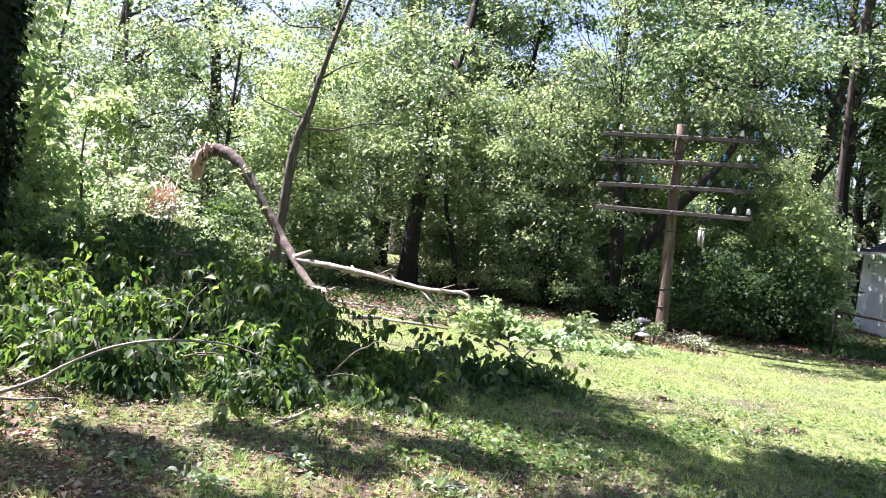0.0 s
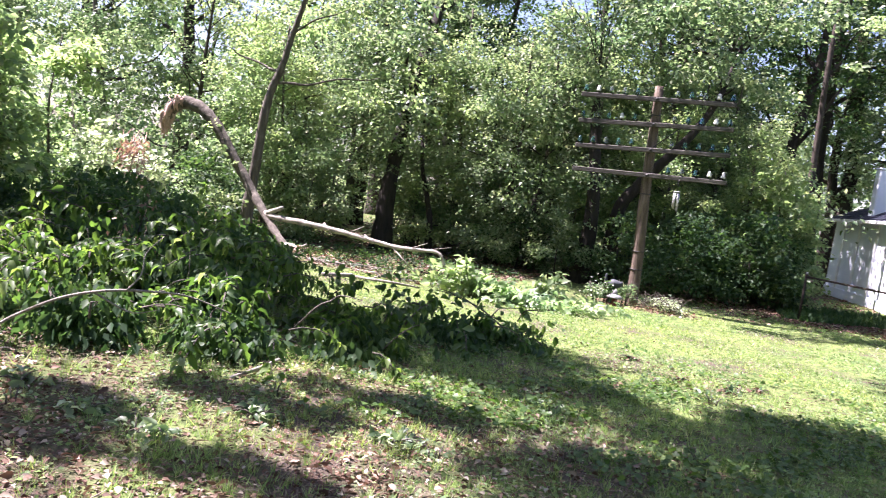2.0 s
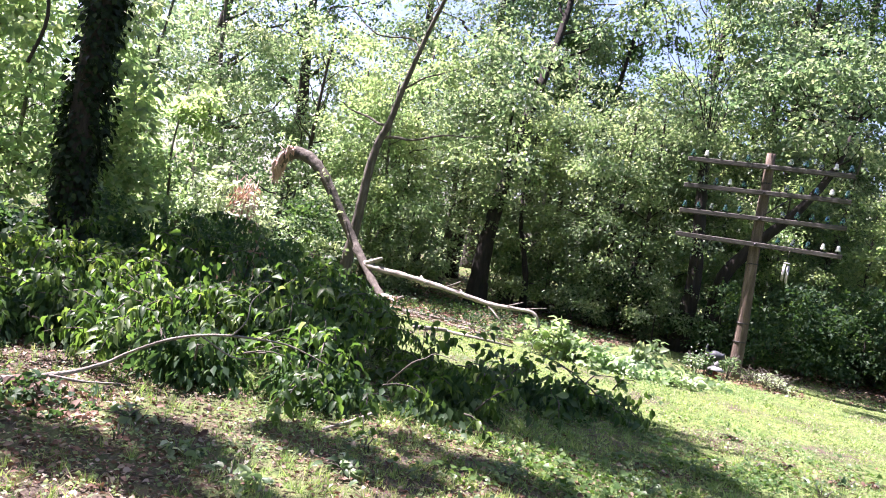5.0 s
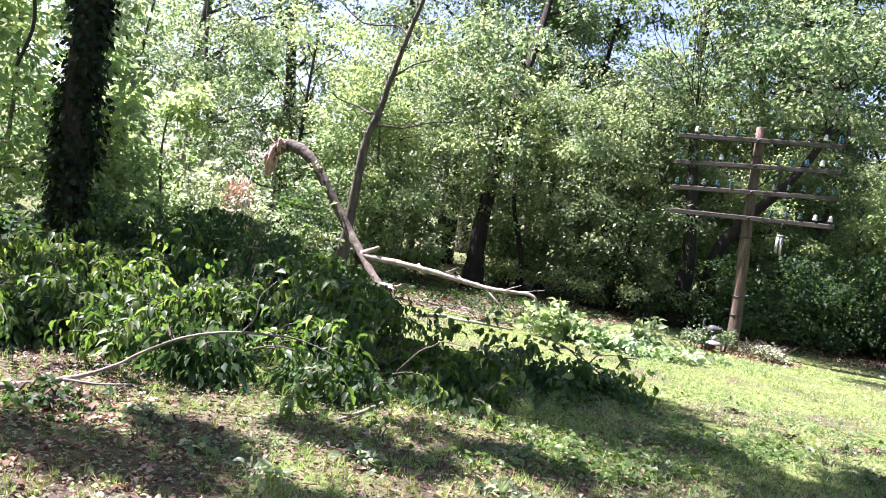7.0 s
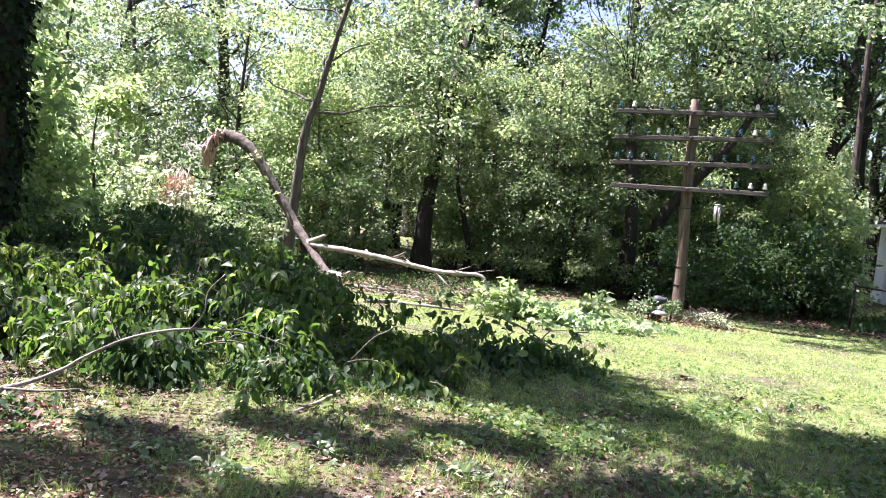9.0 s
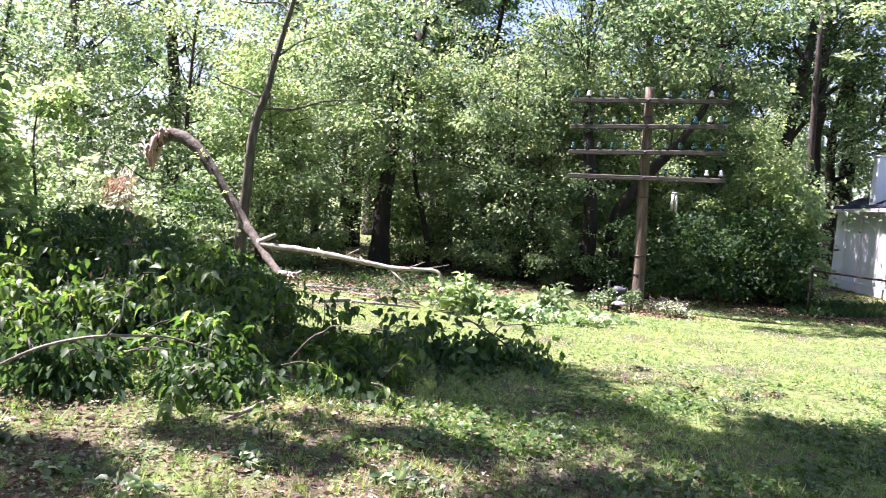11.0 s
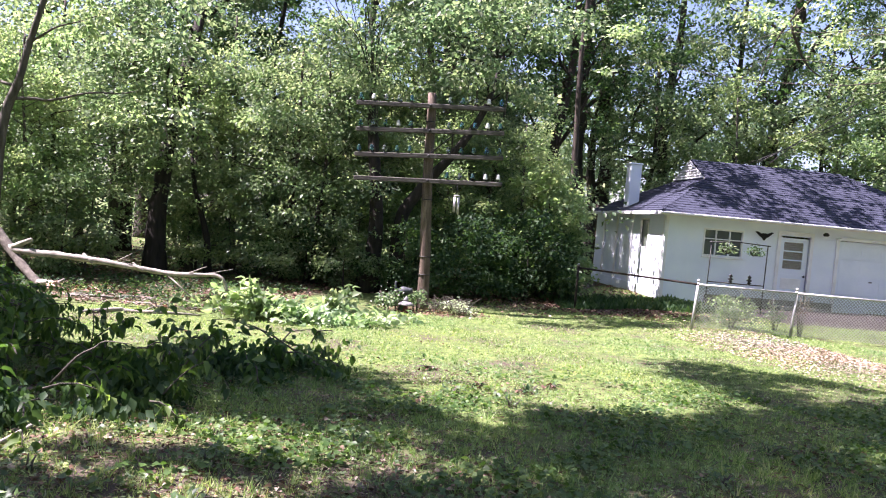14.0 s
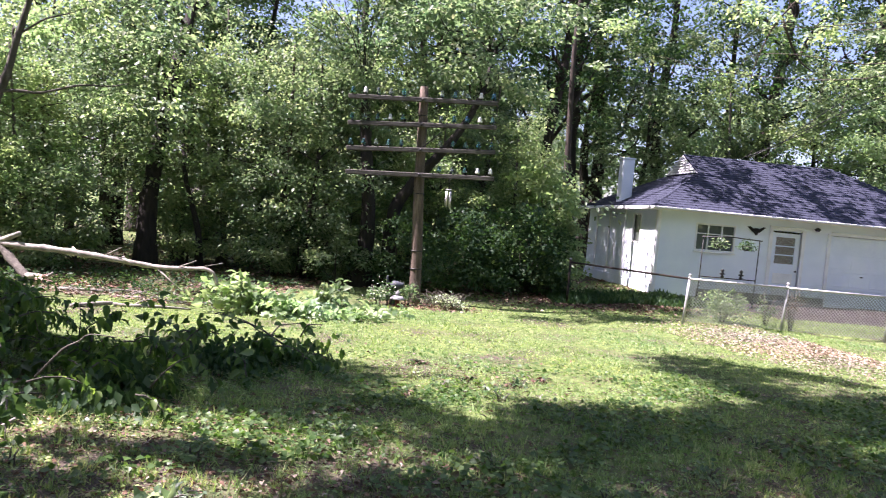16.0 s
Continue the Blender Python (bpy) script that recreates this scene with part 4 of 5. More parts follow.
plant(sapling, [(-11.8, 9.2, 0, 1), (-13.2, 7.2, 60, 1.1), (-12.6, 10.4, 130, .8), (-12.3, 5.2, 200, 1), (-10.6, 4.3, 260, .9), (-14.6, 9.6, 320, 1.2), (-13.9, 13.2, 90, .9), (-5.3, 22.8, 0, .9), (1.9, 19.3, 40, .55), (1.8, 20.7, 70, .68), (1.95, 20.4, 140, .6), (1.2, 21.4, 10, .7), (1.5, 20.2, 300, .8), (-6.3, 18.9, 30, .5), (-4.9, 18.8, 110, .45), (-8.7, 16.6, 200, .55), (-3.2, 19.6, 60, .5), (-7.3, 18.6, 260, .45), (-11.2, 3.0, 80, 1.1), (-11.7, 9.3, 15, .6), (-11.9, 10.0, 250, .7)])
plant(lit_shrub, [(-4.9, 18.3, 0, .8), (-3.3, 18.2, 130, .8), (-8.7, 15.6, 290, 1), (-10.2, 14.6, 20, 1.1), (-7.4, 19.6, 90, 1.2), (-5.0, 20.4, 40, 1.3)])
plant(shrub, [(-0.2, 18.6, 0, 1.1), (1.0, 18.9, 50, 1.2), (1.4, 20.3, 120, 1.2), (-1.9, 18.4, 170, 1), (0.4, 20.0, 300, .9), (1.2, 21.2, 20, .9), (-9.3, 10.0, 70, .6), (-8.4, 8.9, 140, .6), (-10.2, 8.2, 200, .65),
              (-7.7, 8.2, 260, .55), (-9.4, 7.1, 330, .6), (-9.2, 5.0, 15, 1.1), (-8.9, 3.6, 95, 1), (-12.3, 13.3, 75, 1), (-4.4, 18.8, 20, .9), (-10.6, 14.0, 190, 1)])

build_tree("wild_cherry", 34, [(-7.65, 17.7, -.3), (-7.7, 17.8, 1.5), (-7.75, 18.6, 4), (-7.9, 20.5, 7.5), (-8.1, 21.8, 10.5)], 0.24, [(-7.5, 17.0, 3.5, .9, .6, .6), (-7.7, 17.4, 4.9, 1.0, .7, .6), (-7.9, 18.0, 6.4, 1.1, .8, .6), (-8.0, 21.5, 7.5, 1.8, 1.6, .9), (-9.4, 22.0, 9, 1.8, 1.6, .9), (-6.8, 22.4, 8.6, 1.6, 1.6, .8), (-8.2, 22.6, 10.8, 2, 1.8, 1)], 190, 56, LEAF, BARK_SHADED, (.1, .18), "thick trunk at the edge of the wood, bark darkened for shade", .7)
build_tree("wild_cherry", 35, [(-6.55, 18.2, -.3), (-6.7, 18.3, .8), (-7.2, 18.5, 2.2), (-7.6, 19.2, 4)], 0.1, [(-7.7, 19.4, 4.6, 1.2, 1.1, .6), (-8.4, 20, 5.2, 1.1, 1, .6)], 40, 50, LEAF, BARK_SHADED, (.1, .18), "thin leaning trunk in the wood, bark darkened for shade", .6)
# high clumps, out of view, are added to shade the lawn by the pole
build_tree("black_walnut", 36, [(-2.75, 18.5, -.3), (-2.7, 18.6, 1.5), (-3.0, 18.9, 3.6), (-3.12, 19.2, 4.3), (-3.2, 19.6, 4.9)], 0.2, [(-3.6, 21.4, 9, 1.6, 1.5, .8), (-2.6, 22, 8, 1.4, 1.4, .7), (-3.0, 16.4, 8.9, 1.6, .9, .5), (-1.8, 17.2, 9.3, 1.5, .9, .5), (-4.4, 17.2, 9.2, 1.4, .9, .5), (-7.2, 16.6, 9.2, 1.3, .8, .4), (-5.8, 16.8, 9.1, 1.3, .8, .4), (-2.6, 15.4, 9.2, 1.0, .4, .4), (-5.6, 18.6, 9, 1.1, .6, .4), (-4.4, 18.7, 9, 1.1, .6, .4), (-5.2, 16.75, 9, 1.0, .3, .3), (-3.6, 17.0, 9, 1.0, .4, .3), (-2.5, 17.2, 9, 1.0, .4, .3), (-4.0, 14.75, 9, 1.0, .22, .25), (-2.7, 14.9, 9.1, .8, .2, .25)], 330, 56, LEAF, BARK_SHADED, (.1, .18), "forked trunk behind the pole, bark darkened for shade", .6, thick=.2)
build_tree("black_walnut", 37, [(-2.1, 18.9, -.3), (-2.15, 18.9, 1.5), (-1.7, 18.9, 2.4), (-.85, 18.9, 3.5), (-.3, 19.3, 4.6), (.0, 19.9, 6)], 0.19, [(.5, 18.7, 4.9, 1.0, .7, .6), (-.9, 18.6, 5.3, .9, .7, .5), (.6, 20.0, 6.8, 1.4, 1.3, .6), (1.2, 20.6, 7.4, 1.2, 1.2, .6), (-.6, 20.2, 7.4, 1.3, 1.2, .6), (-1.8, 20.4, 6.9, 1.2, 1.1, .5), (-2.6, 19.3, 6.3, 1.2, .9, .45), (-1.4, 18.9, 6.5, 1.2, .9, .45), (-.3, 19.2, 6.5, 1.1, .9, .45), (-3.4, 20.3, 6.3, 1.1, .9, .45)], 150, 56, LEAF, BARK_SHADED, (.1, .18), "leaning trunk behind the pole, bark darkened for shade", .7)
# backlit silhouette against the sky is put into this oak's dark colours
build_tree("dark_oak", 40, [(-6.9, 24, -.3), (-6.9, 24, 3), (-7.0, 24, 6), (-6.7, 24, 9), (-6.5, 24, 11)], 0.12, [(-7.4, 24, 5.0, 1.0, .9, .6), (-6.8, 24, 6.2, 1.2, .9, .6), (-7.9, 24, 6.9, 1.0, .9, .5), (-7.3, 24, 8.2, 1.1, .9, .5), (-8.6, 24, 8.3, .9, .9, .5), (-5.9, 24, 8.9, 1.0, .9, .5), (-7.0, 24, 10, 1.3, 1, .6)], 150, 40, LEAF_DARK_SHADED, BARK_SHADED, (.13, .22), "oak against the bright sky, its silhouette put into dark leaves", .5, gaps=1.6)
dogwood = build_tree("dogwood_tree", 28, [(0, 0, -.1), (.05, .1, 1.5), (-.15, .05, 3.0), (0, 0, 5.0)], 0.07, [(-1.0, -.2, 3.7, 1.1, .9, .4), (.9, .3, 3.9, 1.1, .9, .4), (0, -.6, 4.3, 1.1, .8, .4), (.2, .7, 4.6, 1.1, .8, .4), (-.6, .2, 5.1, 1.1, .8, .4), (.6, -.3, 5.6, 1.0, .8, .4)], 120, 60, LEAF, BARK_DARK, (.08, .15), "slender tree with a flat layered crown over shade", .6)
plant(dogwood, [(-2.0, 21.8, 0, .95), (-4.4, 19.8, 240, 1)])
# leaning tree that still stands behind the broken one
build_tree("leaning_tree", 31, [(-9.0, 13.7, -.3), (-9.04, 13.7, .5), (-8.98, 13.7, 1.3), (-8.94, 13.7, 2.3), (-8.84, 13.7, 3.0), (-8.66, 13.7, 3.5), (-8.5, 13.7, 4.2), (-8.1, 13.7, 5.6), (-7.4, 13.6, 7.4)], 0.13,
                       [(-10.4, 13.9, 5.6, 1.3, 1.2, .8), (-9.6, 14.6, 4.6, 1.2, 1.1, .7), (-7.4, 13.6, 7.8, 1.6, 1.4, .9), (-8.7, 13.2, 6.7, 1.3, 1.2, .8), (-7.4, 14.6, 5.0, 1.2, 1.1, .7), (-6.6, 14.4, 3.6, 1.1, 1.0, .7), (-10.8, 14.4, 3.8, 1.0, 1.0, .6)],
                       130, 42, LEAF_YOUNG, BARK, (0.08, 0.14), "leaning standing tree with pale bright foliage", 0.45)
overhang = build_tree("overhanging_tree", 32, [(6.25, 11.3, -.1), (6.3, 11.3, 2), (6.2, 11.3, 5), (6.0, 11.2, 8)], 0.22,
                      [(4.6, 11.6, 6.0, 1.5, 1.2, .5), (5.6, 12.6, 5.8, 1.2, 1.1, .5), (2.6, 15.2, 5.5, .8, .6, .3), (3.1, 15.2, 4.95, .45, .4, .25), (1.9, 15.3, 4.9, .35, .4, .22), (4.7, 15, 5.9, .8, .7, .35), (5.7, 15, 5.6, .8, .7, .35), (6.7, 15, 6.0, .9, .7, .4), (6.6, 11.4, 8.6, 2.0, 1.8, 1.2), (7.4, 12.4, 6.6, 1.5, 1.4, .6), (5.5, 10.0, 8.0, 1.6, 1.5, .8)],
                      130, 40, LEAF_YOUNG, BARK_DARK, (0.07, 0.13), "tree whose leafy limbs overhang the lawn", 0.3, clear=-.05, thick=.07)
for hang in ([(6.1, 12.5, 7.2), (5.7, 14, 6.6), (5.2, 15, 5.9), (4.9, 15.1, 5.2), (4.75, 15.1, 4.5)], [(5.2, 15, 5.9), (5.6, 15.1, 5.2), (6.0, 15.1, 4.9)]):
    part("limb", tubes("limb", [(smooth_line(hang, 4), np.linspace(.03, .006, 4 * len(hang) - 3))], BARK_DARK, 7), BARK_DARK, overhang)


def build_ivy_tree():
    r = np.random.default_rng(41)
    # crown lies out of view; its clumps are placed to cast wanted shade
    t = build_tree("ivy_clad_tree", 33, [(-8.73, 6.6, -.1), (-8.75, 6.55, 3), (-8.73, 6.6, 6), (-8.4, 7.0, 9), (-7.6, 7.6, 12)], 0.19,
                   [(-10.9, 6.8, 7.4, 1.4, 1.2, .6), (-12.2, 6.6, 9.2, 1.4, 1.2, .6), (-9.3, 7.2, 10, 1.3, .9, .6), (-7.7, 6.5, 10, 1.3, .8, .6), (-6.4, 6.0, 10.3, 1.2, .7, .6), (-5.2, 5.8, 10, 1.2, .7, .6), (-4.0, 6.4, 10.2, 1.2, .8, .6),
                    (-2.6, 6.8, 10, 1.1, .9, .6), (-2.5, 8.6, 10.2, 1.0, .9, .5), (-3.5, 9.8, 10, 1.0, .8, .5), (-7.2, 5.0, 10.8, .7, .4, .4), (-11.6, 8.0, 6.9, 1.5, 1.3, .6), (-11.2, 6.6, 7.8, 1.4, 1.0, .6), (-10.8, 6.6, 9.6, 1.2, .7, .5), (-9.0, 5.9, 10.2, .9, .5, .5), (-8.6, 7.6, 10.4, 1.2, .8, .5),
                    (-10.2, 5.6, 9.8, 1.0, .5, .5), (-9.8, 6.8, 10.4, 1.0, .6, .5), (-6.9, 3.9, 10, .8, .4, .4), (-2.7, 5.3, 10, .9, .5, .4), (-6.3, 3.7, 10.2, .7, .35, .4), (-5.2, 4.5, 10, .8, .35, .4), (-3.8, 4.9, 10.3, .9, .4, .4)],
                   500, 56, LEAF, BARK_DARK, (0.12, 0.2), "large dark tree trunk clad in ivy", 0.5, gaps=1.5, thick=.12)
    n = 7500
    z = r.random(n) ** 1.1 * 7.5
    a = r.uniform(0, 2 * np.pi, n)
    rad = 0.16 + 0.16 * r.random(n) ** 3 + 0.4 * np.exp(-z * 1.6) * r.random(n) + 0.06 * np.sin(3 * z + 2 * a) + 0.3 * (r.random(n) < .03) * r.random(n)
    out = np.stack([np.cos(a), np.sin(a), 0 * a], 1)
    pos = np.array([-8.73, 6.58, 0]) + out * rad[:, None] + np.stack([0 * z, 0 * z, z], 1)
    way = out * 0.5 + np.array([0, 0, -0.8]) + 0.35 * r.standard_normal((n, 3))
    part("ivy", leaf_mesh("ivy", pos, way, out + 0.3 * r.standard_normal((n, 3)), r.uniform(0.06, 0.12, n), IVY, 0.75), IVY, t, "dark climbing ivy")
    rs = random.Random(2)
    vines = [(smooth_line([(-9.15, 6.0, 5.2), (-9.2, 6.0, 4.0), (-9.05, 6.05, 3.2), (-9.2, 6.0, 2.6)], 5), [0.022] * 16)]
    part("vine", tubes("vine", vines, BARK_DARK, 6), BARK_DARK, t)


build_ivy_tree()
# tall maple beside the garage; its high crown, out of view, is placed to dapple the roof
build_tree("tall_maple", 39, [(2.3, 23.2, -.1), (2.4, 23.3, 3), (2.3, 23.4, 7), (2.5, 23.6, 11), (2.6, 23.8, 13)], 0.11,
           [(x + .5 * math.sin(3 * x + y), y + .4 * math.cos(2 * x - y), 12 + .5 * math.sin(x * y), 1.25, .9, .5) for x in (1.2, 3.0, 4.8, 6.6, 8.4) for y in (22.0, 23.6, 25.2)], 150, 34, LEAF, BARK_DARK, (.16, .27), "tall maple beside the garage with a high crown", .55, gaps=1.1, thick=.12)
# added unseen tall tree behind the path; its wide high crown is placed up-sun to throw the uneven shade on the near
# lawn and the heap
SHADE = [(-7.3, 8.1, 1.6, 1.2), (-5.3, 7.5, 1.3, .8), (-3.7, 7.0, 1.1, .7), (-2.4, 7.4, .9, .65), (-1.5, 7.9, .6, .4), (-1.0, 6.4, .9, .5), (.2, 6.2, .9, .5), (1.3, 5.9, .9, .6), (2.2, 6.8, .9, .75), (3.2, 7.7, 1.1, .8),
         (4.7, 8.3, 1.2, .9), (6.2, 8.9, 1.2, .9), (.5, 5.0, .7, .3), (1.7, 4.7, .9, .5), (3.0, 5.7, .9, .7), (3.0, 9.9, .8, .2), (4.5, 10.4, .9, .22), (-3.95, 2.7, .4, .16), (-3.25, 3.0, .35, .13), (-1.7, 4.9, .5, .18), (-.5, 4.6, .5, .2), (-3.0, 6.1, .9, .5), (-9.3, 8.4, 1.3, 1.1), (-7.7, 6.2, .8, .45), (-6.1, 6.7, .9, .35), (-6.2, 4.6, .5, .3), (-2.6, 4.2, .4, .12), (-3.5, 3.5, .35, .13), (-2.0, 3.15, .4, .13)]


def build_shade_tree():
    r, rs = np.random.default_rng(38), random.Random(38)
    t = thing("shade_tree", 0, 0, 0, "added unseen tree whose wide crown shades the near lawn", "tree", "trees of the wood")
    line = smooth_line([(-5.5, -4.0, -.1), (-5.4, -3.9, 4), (-5.5, -3.2, 8), (-5.8, -2.0, 10.5)], 6)
    limbs = [(line, .3 * np.linspace(1, .3, len(line)))]
    centres, radii = [], []
    for x, y, rx, ry in SHADE:
        small = ry < .2
        n, rx = (13, rx * 1.6) if small else (int(30 * rx * ry) + 5, rx)
        radii.append(r.uniform(.22, .42, n) * (.5 if small else 1))
        a, d = r.uniform(0, 2 * np.pi, n), r.random(n) ** .5
        z = r.uniform(9.4, 11.2, n)
        # leaf clusters set up-sun of each wanted patch of shade
        centres.append(np.stack([x + rx * d * np.cos(a) + SUN.x / SUN.z * z, y + ry * d * np.sin(a) + SUN.y / SUN.z * z, z], 1))
        limbs.append(limb(rs, line[-1 - rs.randrange(4)], centres[-1].mean(0), .025, .1))
    stem = part("trunk", tubes("trunk", limbs[:1], BARK_DARK, 10, .05, r), BARK_DARK, t)
    for one in limbs[1:]:
        part("limb", tubes("limb", [one], BARK_DARK, 6, .05, r), BARK_DARK, stem)
    c = np.vstack(centres)
    p, w, f, ln = sprays(r, c, 40, np.concatenate(radii), .6, .3, (.12, .2))
    part("crown", leaf_mesh("crown", p, w, f, ln, LEAF, .75), LEAF, t)


build_shade_tree()


def build_far_woods():
    r = np.random.default_rng(51)
    n = 1500
    a = np.linspace(0, 2 * np.pi, n, endpoint=False) + r.uniform(-.02, .02, n)
    d = r.uniform(42, 62, n)
    top = 8.5 + 2.5 * np.sin(5 * a) + 1.5 * np.sin(13 * a + 1)
    c = np.stack([d * np.sin(a), d * np.cos(a) + 5, 0.6 + r.random(n) * top * d / 46], 1)
    p, w, f, ln = sprays(r, c, 34, r.uniform(1.6, 2.8, n), 0.6, 0.3, (0.5, 0.85))
    # added unseen belt behind the camera, there to block sky light
    n = 900
    back = np.radians(r.uniform(55, 262, n))
    d = r.uniform(14, 24, n)
    c = np.stack([d * np.sin(back), d * np.cos(back), 0.5 + r.random(n) * np.where(back < 4.0, 17, 12)], 1)
    q = sprays(r, c, 34, r.uniform(1.4, 2.6, n), 0.6, 0.3, (0.45, 0.75))
    p, w, f, ln = (np.concatenate(s) for s in zip((p, w, f, ln), q))
    ob = new("far_woods", leaf_mesh("far_woods", p, w, f, ln, LEAF, 0.7))
    tagged(ob, "belt of green woodland round the yard, its back added to block sky", "woods", kind="stuff")
    n = 420
    a, d = r.uniform(-1.15, 0.75, n), r.uniform(24, 40, n)
    c = np.stack([d * np.sin(a), d * np.cos(a), r.random(n) ** 1.3 * 3.2 + 0.3], 1)
    c = c[~((c[:, 0] > 3.2) & (c[:, 1] < 30))]
    p, w, f, ln = sprays(r, c, 60, r.uniform(.8, 1.5, len(c)), 0.5, 0.3, (0.14, 0.24))
    tagged(new("undergrowth", leaf_mesh("undergrowth", p, w, f, ln, LEAF)), "low green undergrowth deep in the wood", "undergrowth", kind="stuff")


build_far_woods()


# ---- broken tree and its fallen crown ----
def build_broken_tree():
    r = np.random.default_rng(61)
    t = thing("broken_tree", -10.6, 12.1, 0, "snapped tree bent over to the ground, torn pinkish wood", "fallen tree")
    inv = pose(10.6, -12.1, 0)
    stump = tubes("stump", [(smooth_line([(-10.75, 12.1, -.3), (-10.75, 12.1, .6), (-10.7, 12.1, 1.1), (-10.66, 12.12, 1.6)], 5), np.interp(np.linspace(0, 1, 16), [0, .7, 1], [.2, .16, .02]))], BARK_FALLEN, 12, 0.08, r)
    part("stump", stump, BARK_FALLEN, t, m=inv)
    rs = random.Random(8)
    shards = []
    for i in range(70):
        a, u = rs.uniform(0, 6.28), rs.random()
        q = Vector((-10.7 + 0.15 * math.cos(a), 12.1 + 0.15 * math.sin(a), .7 + .75 * u))
        k = rs.uniform(.15, .42)
        shards.append(([q, q + Vector((.05 * math.cos(a), .05 * math.sin(a), k * .5)), q + Vector((rs.uniform(-.12, .16), .1 * math.sin(a), k))], [.03, .022, .003]))
    for i in range(95):
        u = rs.random() ** 1.2
        q = Vector((-10.18 + .42 * u, 12.3 + rs.uniform(-.16, .1), 2.15 + .36 * min(1, u * 1.6) + rs.uniform(-.03, .06)))
        k = rs.uniform(.12, .5) * (1 - .6 * u)
        shards.append(([q, q + Vector((rs.uniform(-.08, .0), 0, -k * .5)), q + Vector((rs.uniform(-.14, .04), rs.uniform(-.06, .06), -k))], [.04, .028, .004]))
    for i in range(10):
        u = rs.random()
        q = Vector((-10.1 + .35 * u, 12.3 + rs.uniform(-.08, .08), 2.38 + .12 * u))
        shards.append(([q, q + Vector((rs.uniform(-.1, .02), 0, .06)), q + Vector((rs.uniform(-.22, .02), rs.uniform(-.05, .05), rs.uniform(.02, .16)))], [.022, .014, .003]))
    for i in range(12):
        a = rs.uniform(0, 6.28)
        q = Vector((-6.5, 11.35 + .05 * math.cos(a), .2 + .05 * math.sin(a)))
        shards.append(([q, q + Vector((.1, -.05, 0)), q + Vector((rs.uniform(.14, .3), rs.uniform(-.16, -.05), rs.uniform(-.06, .06)))], [.02, .014, .003]))
    for shard in shards:
        part("splinter", tubes("splinter", [shard], TORN, 5, 0.15, r), TORN, t, "torn pale pinkish inner wood", inv)
    arch = smooth_line([(-10.2, 12.3, 2.12), (-10.07, 12.3, 2.34), (-9.78, 12.3, 2.46), (-9.42, 12.3, 2.38), (-9.09, 12.3, 2.16), (-8.8, 12.3, 1.85), (-8.55, 12.3, 1.53), (-8.29, 12.3, 1.24), (-8.04, 12.28, .95), (-7.72, 12.15, .7), (-7.3, 11.9, .42), (-6.85, 11.6, .2), (-6.6, 11.45, .12)], 4)
    part("trunk", tubes("trunk", [(arch, (1 + .05 * np.sin(np.arange(len(arch)) * 1.9)) * np.interp(np.linspace(0, 1, len(arch)), [0, .12, .3, .5, .72, .8, 1], [.1, .135, .105, .09, .085, .07, .055]))], BARK_FALLEN, 14, 0.05, r), BARK_FALLEN, t, m=inv)
    line = smooth_line([(-7.62, 12.08, .64), (-7.29, 11.95, .61), (-6.59, 11.9, .6), (-5.91, 11.9, .56), (-5.35, 11.9, .51), (-4.93, 11.9, .475), (-4.51, 11.9, .49), (-4.13, 11.9, .5), (-3.98, 11.9, .3), (-3.85, 11.88, .06)], 5)
    part("branch", tubes("branch", [(line, np.linspace(.058, .02, len(line)) * (1 + .1 * np.sin(np.arange(len(line)) * 2.3)))], BARK_PALE, 10, 0.09, r), BARK_PALE, t, "long pale barked branch", inv)
    for a, b, q in (((-7.5, 12.0, .66), (-7.15, 11.9, .8), .048), ((-6.75, 11.5, .2), (-6.5, 11.35, .23), .05), ((-6.62, 11.45, .1), (-6.25, 11.3, .3), .03), ((-5.5, 11.9, .57), (-5.28, 11.8, .49), .03), ((-5.0, 11.9, .5), (-4.5, 11.8, .15), .014), ((-6.3, 11.9, .66), (-6.12, 11.85, .52), .02), ((-5.75, 11.9, .6), (-5.5, 11.85, .73), .009), ((-4.65, 11.9, .49), (-4.3, 11.8, .64), .008), ((-4.4, 11.9, .5), (-3.95, 12.0, .62), .007)):
        part("stub", tubes("stub", [([a, tuple((u + v) / 2 for u, v in zip(a, b)), b], [q, q * .9, q * .75])], BARK_PALE, 8, 0.05, r), BARK_PALE, t, m=inv)
    for x, y, z, rad, mat in ((-9.46, 10.75, 1.34, .26, LITTER_PALE), (-9.5, 10.7, 1.18, .26, LITTER_PALE), (-9.4, 10.7, 1.5, .2, DEAD_RED), (-9.7, 10.75, 1.46, .2, DEAD_RED), (-9.3, 10.7, .98, .22, LITTER_PALE)):
        p, w, f, ln = sprays(r, [(x, y, z)], 64, rad, 0.9, 0.4, (0.06, 0.12))
        tagged(part("dead_foliage", leaf_mesh("dead_foliage", p, w + (0, 0, -.5), f, ln, mat, .4), mat, t, "withered pinkish leaves", inv), kind="stuff")
    for x, z, y in ((-8.95, 2.1, 12.15), (-8.72, 1.7, 12.15), (-8.45, 1.45, 12.1), (-10.2, 2.7, 12.3), (-9.9, 2.65, 12.3)):
        p, w, f, ln = sprays(r, [(x, y, z)], 12, 0.12, 0.8, 0.2, (0.07, 0.12))
        tagged(part("sprout", leaf_mesh("sprout", p, w, f, ln, LEAF_YOUNG), LEAF_YOUNG, t, m=inv), kind="stuff")


build_broken_tree()


DEAD_SPRIGS = ((-5.6, 6.2, .62), (-6.2, 7.25, .85), (-5.5, 6.4, .5))


